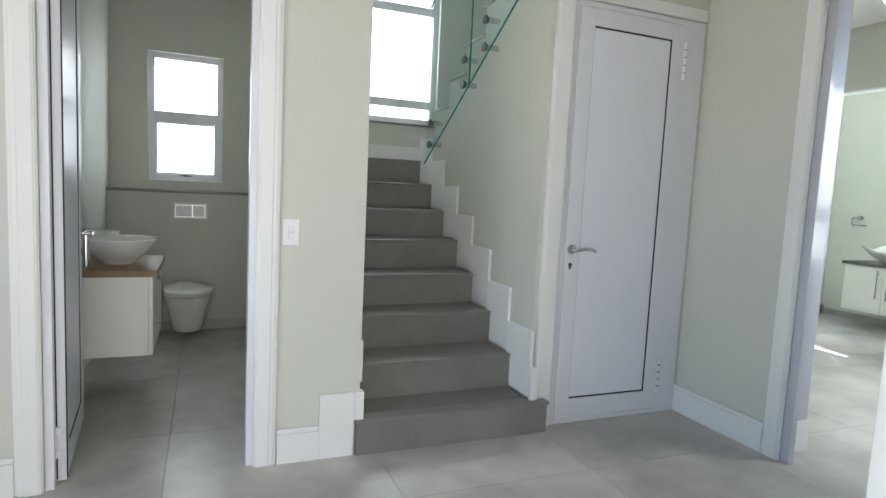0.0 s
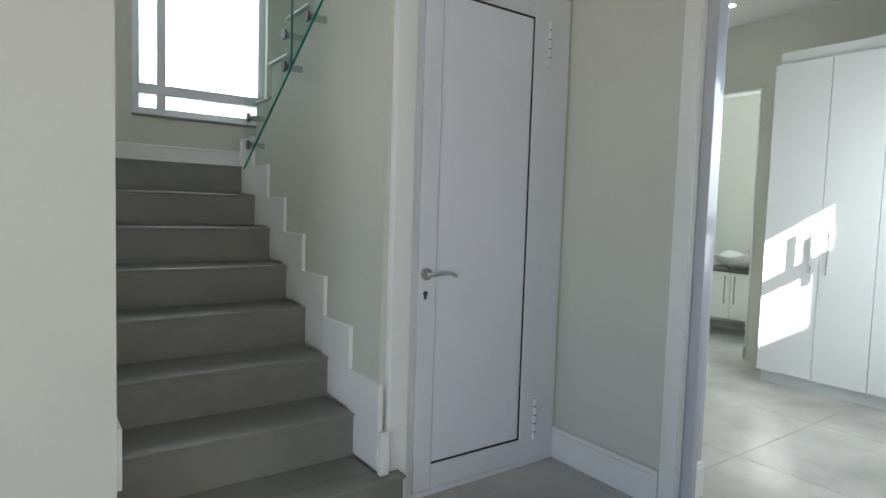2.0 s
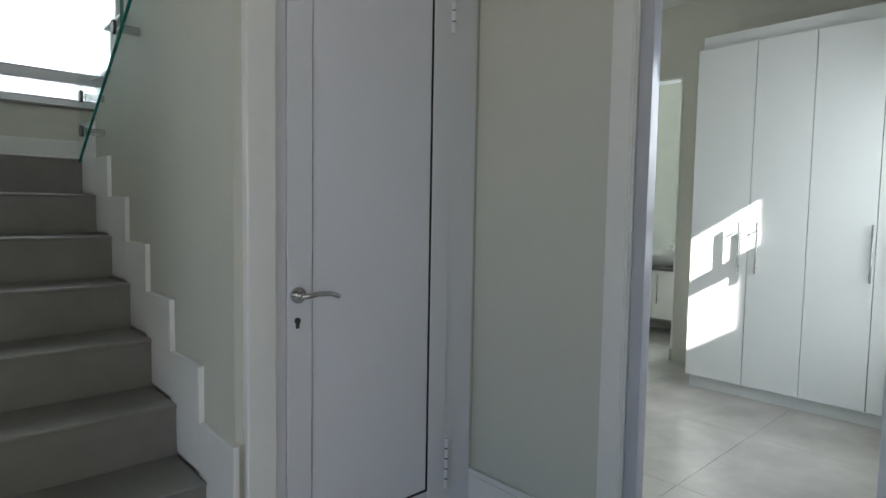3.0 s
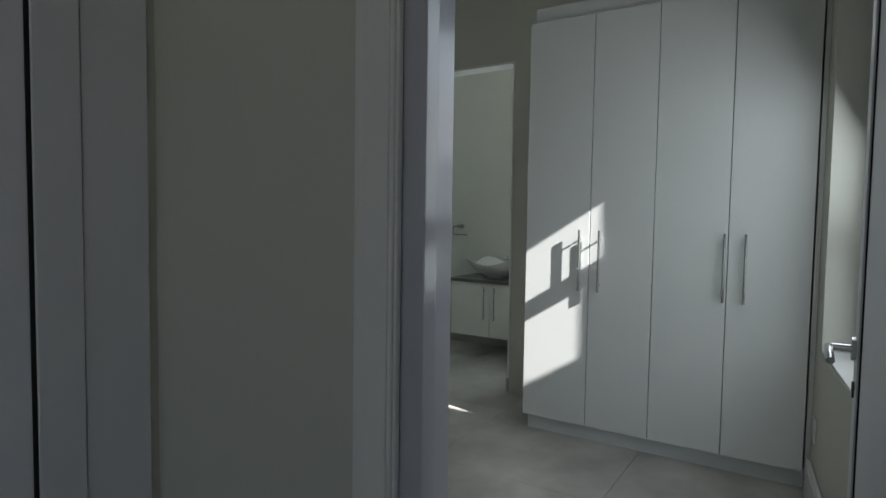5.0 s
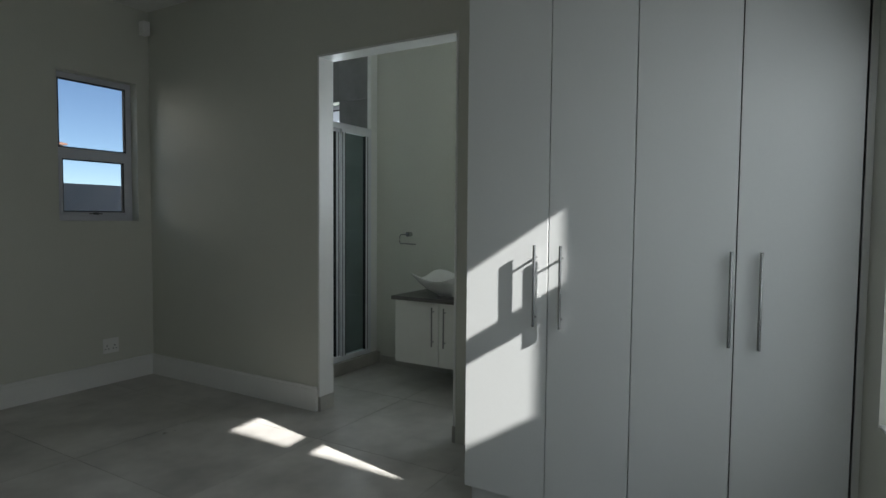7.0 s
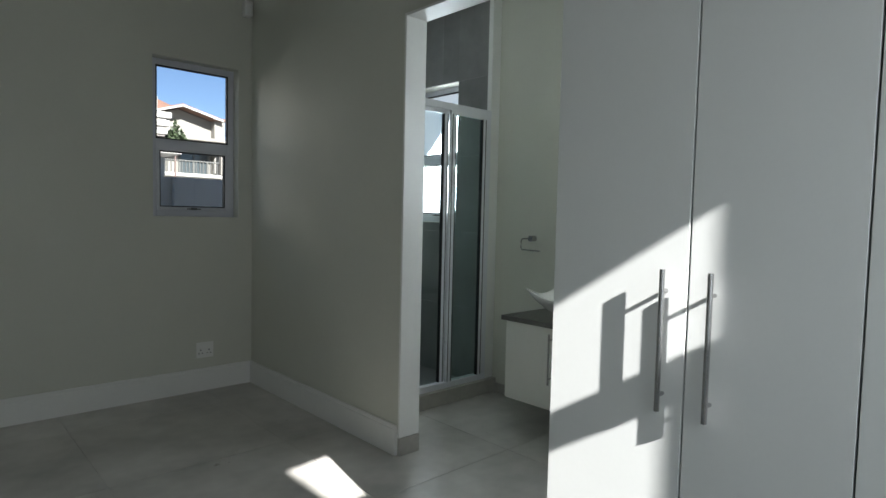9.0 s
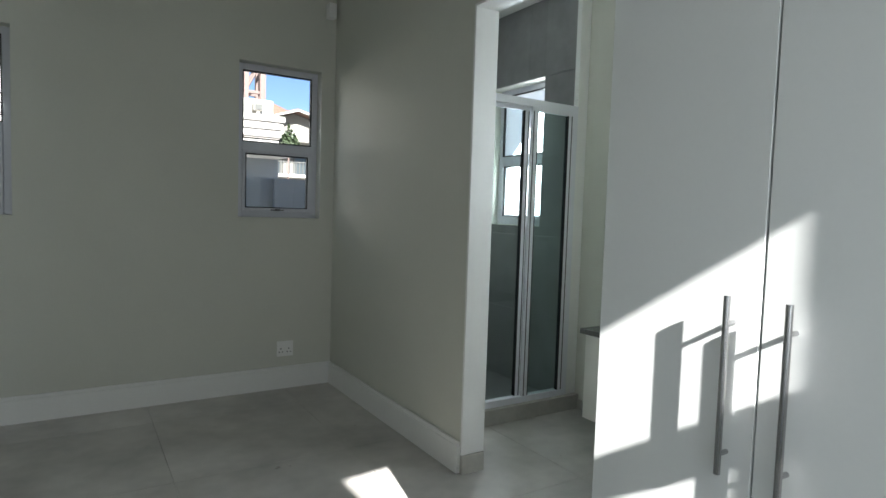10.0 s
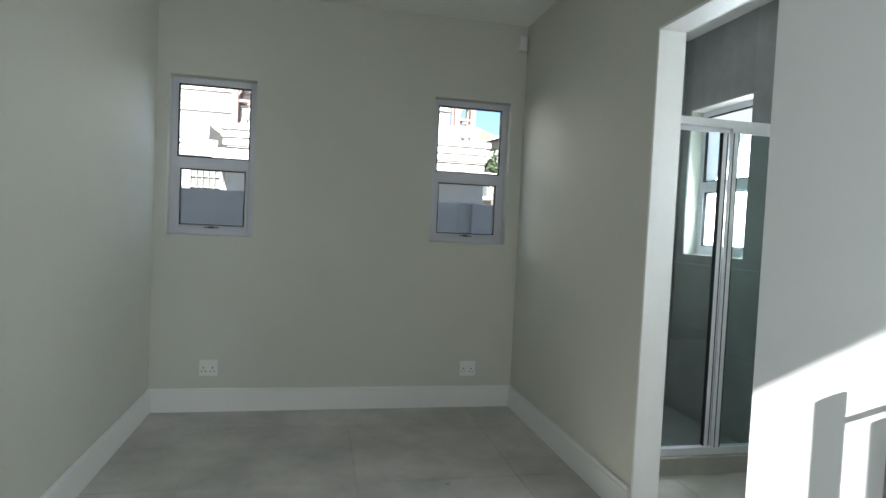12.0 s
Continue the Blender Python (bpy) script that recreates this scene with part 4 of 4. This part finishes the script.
for x in (9.08, 3.24):
    ac = thing("air_conditioner", pose(x, 18.4, 4.0), "small outdoor air conditioner box on the white wall", "air conditioner")
    slab("case", -0.13, 0.13, -0.26, 0, -0.08, 0.12, RENDER_BEIGE, ac, 0.02)
    slab("fan_grille", -0.09, 0.09, -0.272, -0.26, -0.05, 0.09, CURTAIN, ac, 0.01)
    slab("bracket", -0.05, 0.05, -0.24, 0, -0.4, -0.08, RENDER_BEIGE, ac, 0.01)
    slab("foot", -0.14, 0.14, -0.24, 0, -0.45, -0.4, RENDER_BEIGE, ac)
tall = thing("apartment_building", pose(0, 25, -0.15), "tall white building with horizontal joint lines", "building")
slab("wall", -20, 10.05, 0, 8, 0, 11, RENDER_WHITE, tall, 0.03)
for k in range(9):
    slab("ledge", -20.05, 10.1, -0.12, 8, 4.6 + k * 0.75, 4.74 + k * 0.75, RENDER_WHITE, tall, 0.02)
for k in range(9):
    slab("joint", -20, 10.06, -0.03, 0.2, 4.52 + k * 0.75, 4.60 + k * 0.75, RENDER_LINE, tall)
slab("flat_roof", -20.3, 10.3, -0.3, 8.3, 11, 11.3, RENDER_WHITE, tall, 0.02)
for cx in (10.35, 2.4):
    mast = thing("steel_tower", pose(cx, 24.0, -0.15), "red-brown steel lattice tower", "tower")
    for dx in (-0.30, 0.30):
        for dy in (-0.30, 0.30):
            slab("post", dx - 0.1, dx + 0.1, dy - 0.1, dy + 0.1, 0, 13, BRICK_RED, mast)
    for k in range(9):
        z = 2 + k * 1.2
        for dy in (-0.30, 0.30):
            part("brace", cyl(B(), (-0.30, dy, z), (0.30, dy, z + 1.2), 0.05, 6), BRICK_RED, mast)
            slab("crossbar", -0.30, 0.30, dy - 0.05, dy + 0.05, z - 0.05, z + 0.05, BRICK_RED, mast)
villa = thing("hillside_house", pose(0, 24, -0.15), "beige house with terracotta roof and a balcony", "house")


def gable(x0, xr, x1, y0, y1, z0, zr, z1, base):
    """A wall or roof block with a ridge along y at xr, its eaves at x0 and x1."""
    bm = B()
    ends = [[bm.verts.new((x, y, z)) for x, z in ((x0, base), (x1, base), (x1, z1), (xr, zr), (x0, z0))] for y in (y0, y1)]
    bm.faces.new(ends[0][::-1]), bm.faces.new(ends[1])
    for k in range(5):
        bm.faces.new((ends[0][k], ends[0][(k + 1) % 5], ends[1][(k + 1) % 5], ends[1][k]))
    return bm


part("wall", gable(9.8, 11.9, 13.15, 0, 6, 4.3, 5.05, 4.72, 0), RENDER_BEIGE, villa)


def rafter(x0, z0, x1, z1, thick, y0, y1):
    """A sloping board or roof sheet between two heights, its thickness hanging down."""
    bm = B()
    ends = [[bm.verts.new((x, y, z)) for x, z in ((x0, z0 - thick), (x1, z1 - thick), (x1, z1), (x0, z0))] for y in (y0, y1)]
    bm.faces.new(ends[0][::-1]), bm.faces.new(ends[1])
    for k in range(4):
        bm.faces.new((ends[0][k], ends[0][(k + 1) % 4], ends[1][(k + 1) % 4], ends[1][k]))
    return bm


for xa, za, xb, zb in ((9.6, 4.4, 11.9, 5.14), (11.9, 5.14, 13.32, 4.76)):
    part("fascia", rafter(xa, za, xb, zb, 0.07, -0.6, -0.54), RENDER_WHITE, villa, "white roof fascia")
    part("roof", rafter(xa, za + 0.04, xb, zb + 0.04, 0.1, -0.54, 6.4), TERRACOTTA, villa, "terracotta tiled roof")
part("upper_roof", gable(9.9, 11.2, 12.7, 1.0, 6.2, 5.0, 5.6, 5.06, 4.7), TERRACOTTA, villa, "terracotta tiled roof")
slab("chimney", 13.08, 13.46, -0.35, 0.4, 0, 4.74, RENDER_BEIGE, villa, 0.02)
slab("chimney_cap", 13.02, 13.52, -0.41, 0.46, 4.74, 4.84, TERRACOTTA, villa, 0.02)
slab("wing", 13.46, 14.6, -0.1, 6, 0, 3.95, RENDER_WHITE, villa, 0.02)
part("wing_roof", gable(13.47, 13.8, 14.7, -0.25, 6.2, 4.05, 4.12, 3.98, 3.93), TERRACOTTA, villa, "terracotta tiled roof")
slab("balcony", 10.6, 13.2, -1.0, 0, 2.62, 2.74, RENDER_WHITE, villa, 0.02)
slab("balcony_canopy", 10.5, 13.25, -1.15, 0, 3.88, 4.0, RENDER_BEIGE, villa, 0.02)
slab("balcony_side_wall", 10.5, 10.62, -1.0, 0, 2.74, 3.88, RENDER_BEIGE, villa, 0.01)
slab("balcony_pier", 13.04, 13.2, -1.05, -0.85, 2.74, 3.88, RENDER_BEIGE, villa, 0.01)
for xa, xb in ((10.75, 11.45), (11.95, 12.95)):
    door = slab("balcony_door", xa, xb, -0.02, 0.05, 2.75, 3.80, DARK_GLASS, villa, 0.0, "dark glazed balcony door")
    for xm in (xa, (xa + xb) / 2, xb):
        slab("door_frame", xm - 0.03, xm + 0.03, -0.05, 0.04, 2.75, 3.84, CURTAIN, door)
slab("curtain", 11.5, 11.9, -0.04, 0.03, 2.75, 3.80, RENDER_BEIGE, villa, 0.01)
slab("balcony_rail", 10.6, 13.2, -0.98, -0.92, 3.15, 3.19, CURTAIN, villa)
for k in range(22):
    slab("baluster", 10.65 + k * 0.12 - 0.012, 10.65 + k * 0.12 + 0.012, -0.97, -0.93, 2.74, 3.15, CURTAIN, villa)
random.seed(4)
bm = B()
for k in range(700):
    a_ = random.uniform(0, 2 * math.pi)
    rr = random.random() ** 0.5
    c = Vector((10.08 + 0.30 * rr * math.cos(a_), 18.7 + 0.3 * rr * math.sin(a_), 3.02 + random.random() * 0.7 * (1.05 - rr * 0.8)))
    d1 = Vector((random.uniform(-1, 1), random.uniform(-1, 1), random.uniform(-1, 1))).normalized() * 0.07
    d2 = d1.cross(Vector((random.uniform(-1, 1), random.uniform(-1, 1), 1))).normalized() * 0.035
    bm.faces.new([bm.verts.new(p) for p in (c - d1, c + d2, c + d1, c - d2)])
shrub = thing("shrub", pose(0, 0, 0), "leafy green garden shrub beyond the wall", "shrub")
part("crown", bm, LEAF, shrub)
part("trunk", cyl(B(), (10.08, 18.7, -0.15), (10.08, 18.7, 3.3), 0.03, 8, 0.02), BRICK_RED, shrub)
# ---- floor tiles ----
S = 0.912
tile_mesh = {}
for i in range(-3, 10):
    for j in range(-5, 6):
        x0, x1, y0, y1 = 4.409 + S * (i - 4), 4.409 + S * (i - 3), 2.41 + S * j, 2.41 + S * (j + 1)
        top_y = 5.85 if (x0 + x1) / 2 < 3.8 else 6.6
        x0, x1, y0, y1 = max(x0, -1.03), min(x1, 8.1), max(y0, -1.53 if x0 < 3.5 else 1.32), min(y1, top_y)
        if x1 - x0 < 0.05 or y1 - y0 < 0.05:
            continue
        key = (round(x1 - x0, 4), round(y1 - y0, 4))
        if key not in tile_mesh:
            bm = box(B(), 0.0012, key[0] - 0.0012, 0.0012, key[1] - 0.0012, -0.0105, 0)
            me = bpy.data.meshes.new("tile")
            bmesh.ops.recalc_face_normals(bm, faces=bm.faces)
            bm.to_mesh(me)
            bm.free()
            me.materials.append(TILE)
            tile_mesh[key] = me
        t_ob = new("tile", tile_mesh[key])
        t_ob.location = (x0, y0, 0)
        t_ob.parent = floor
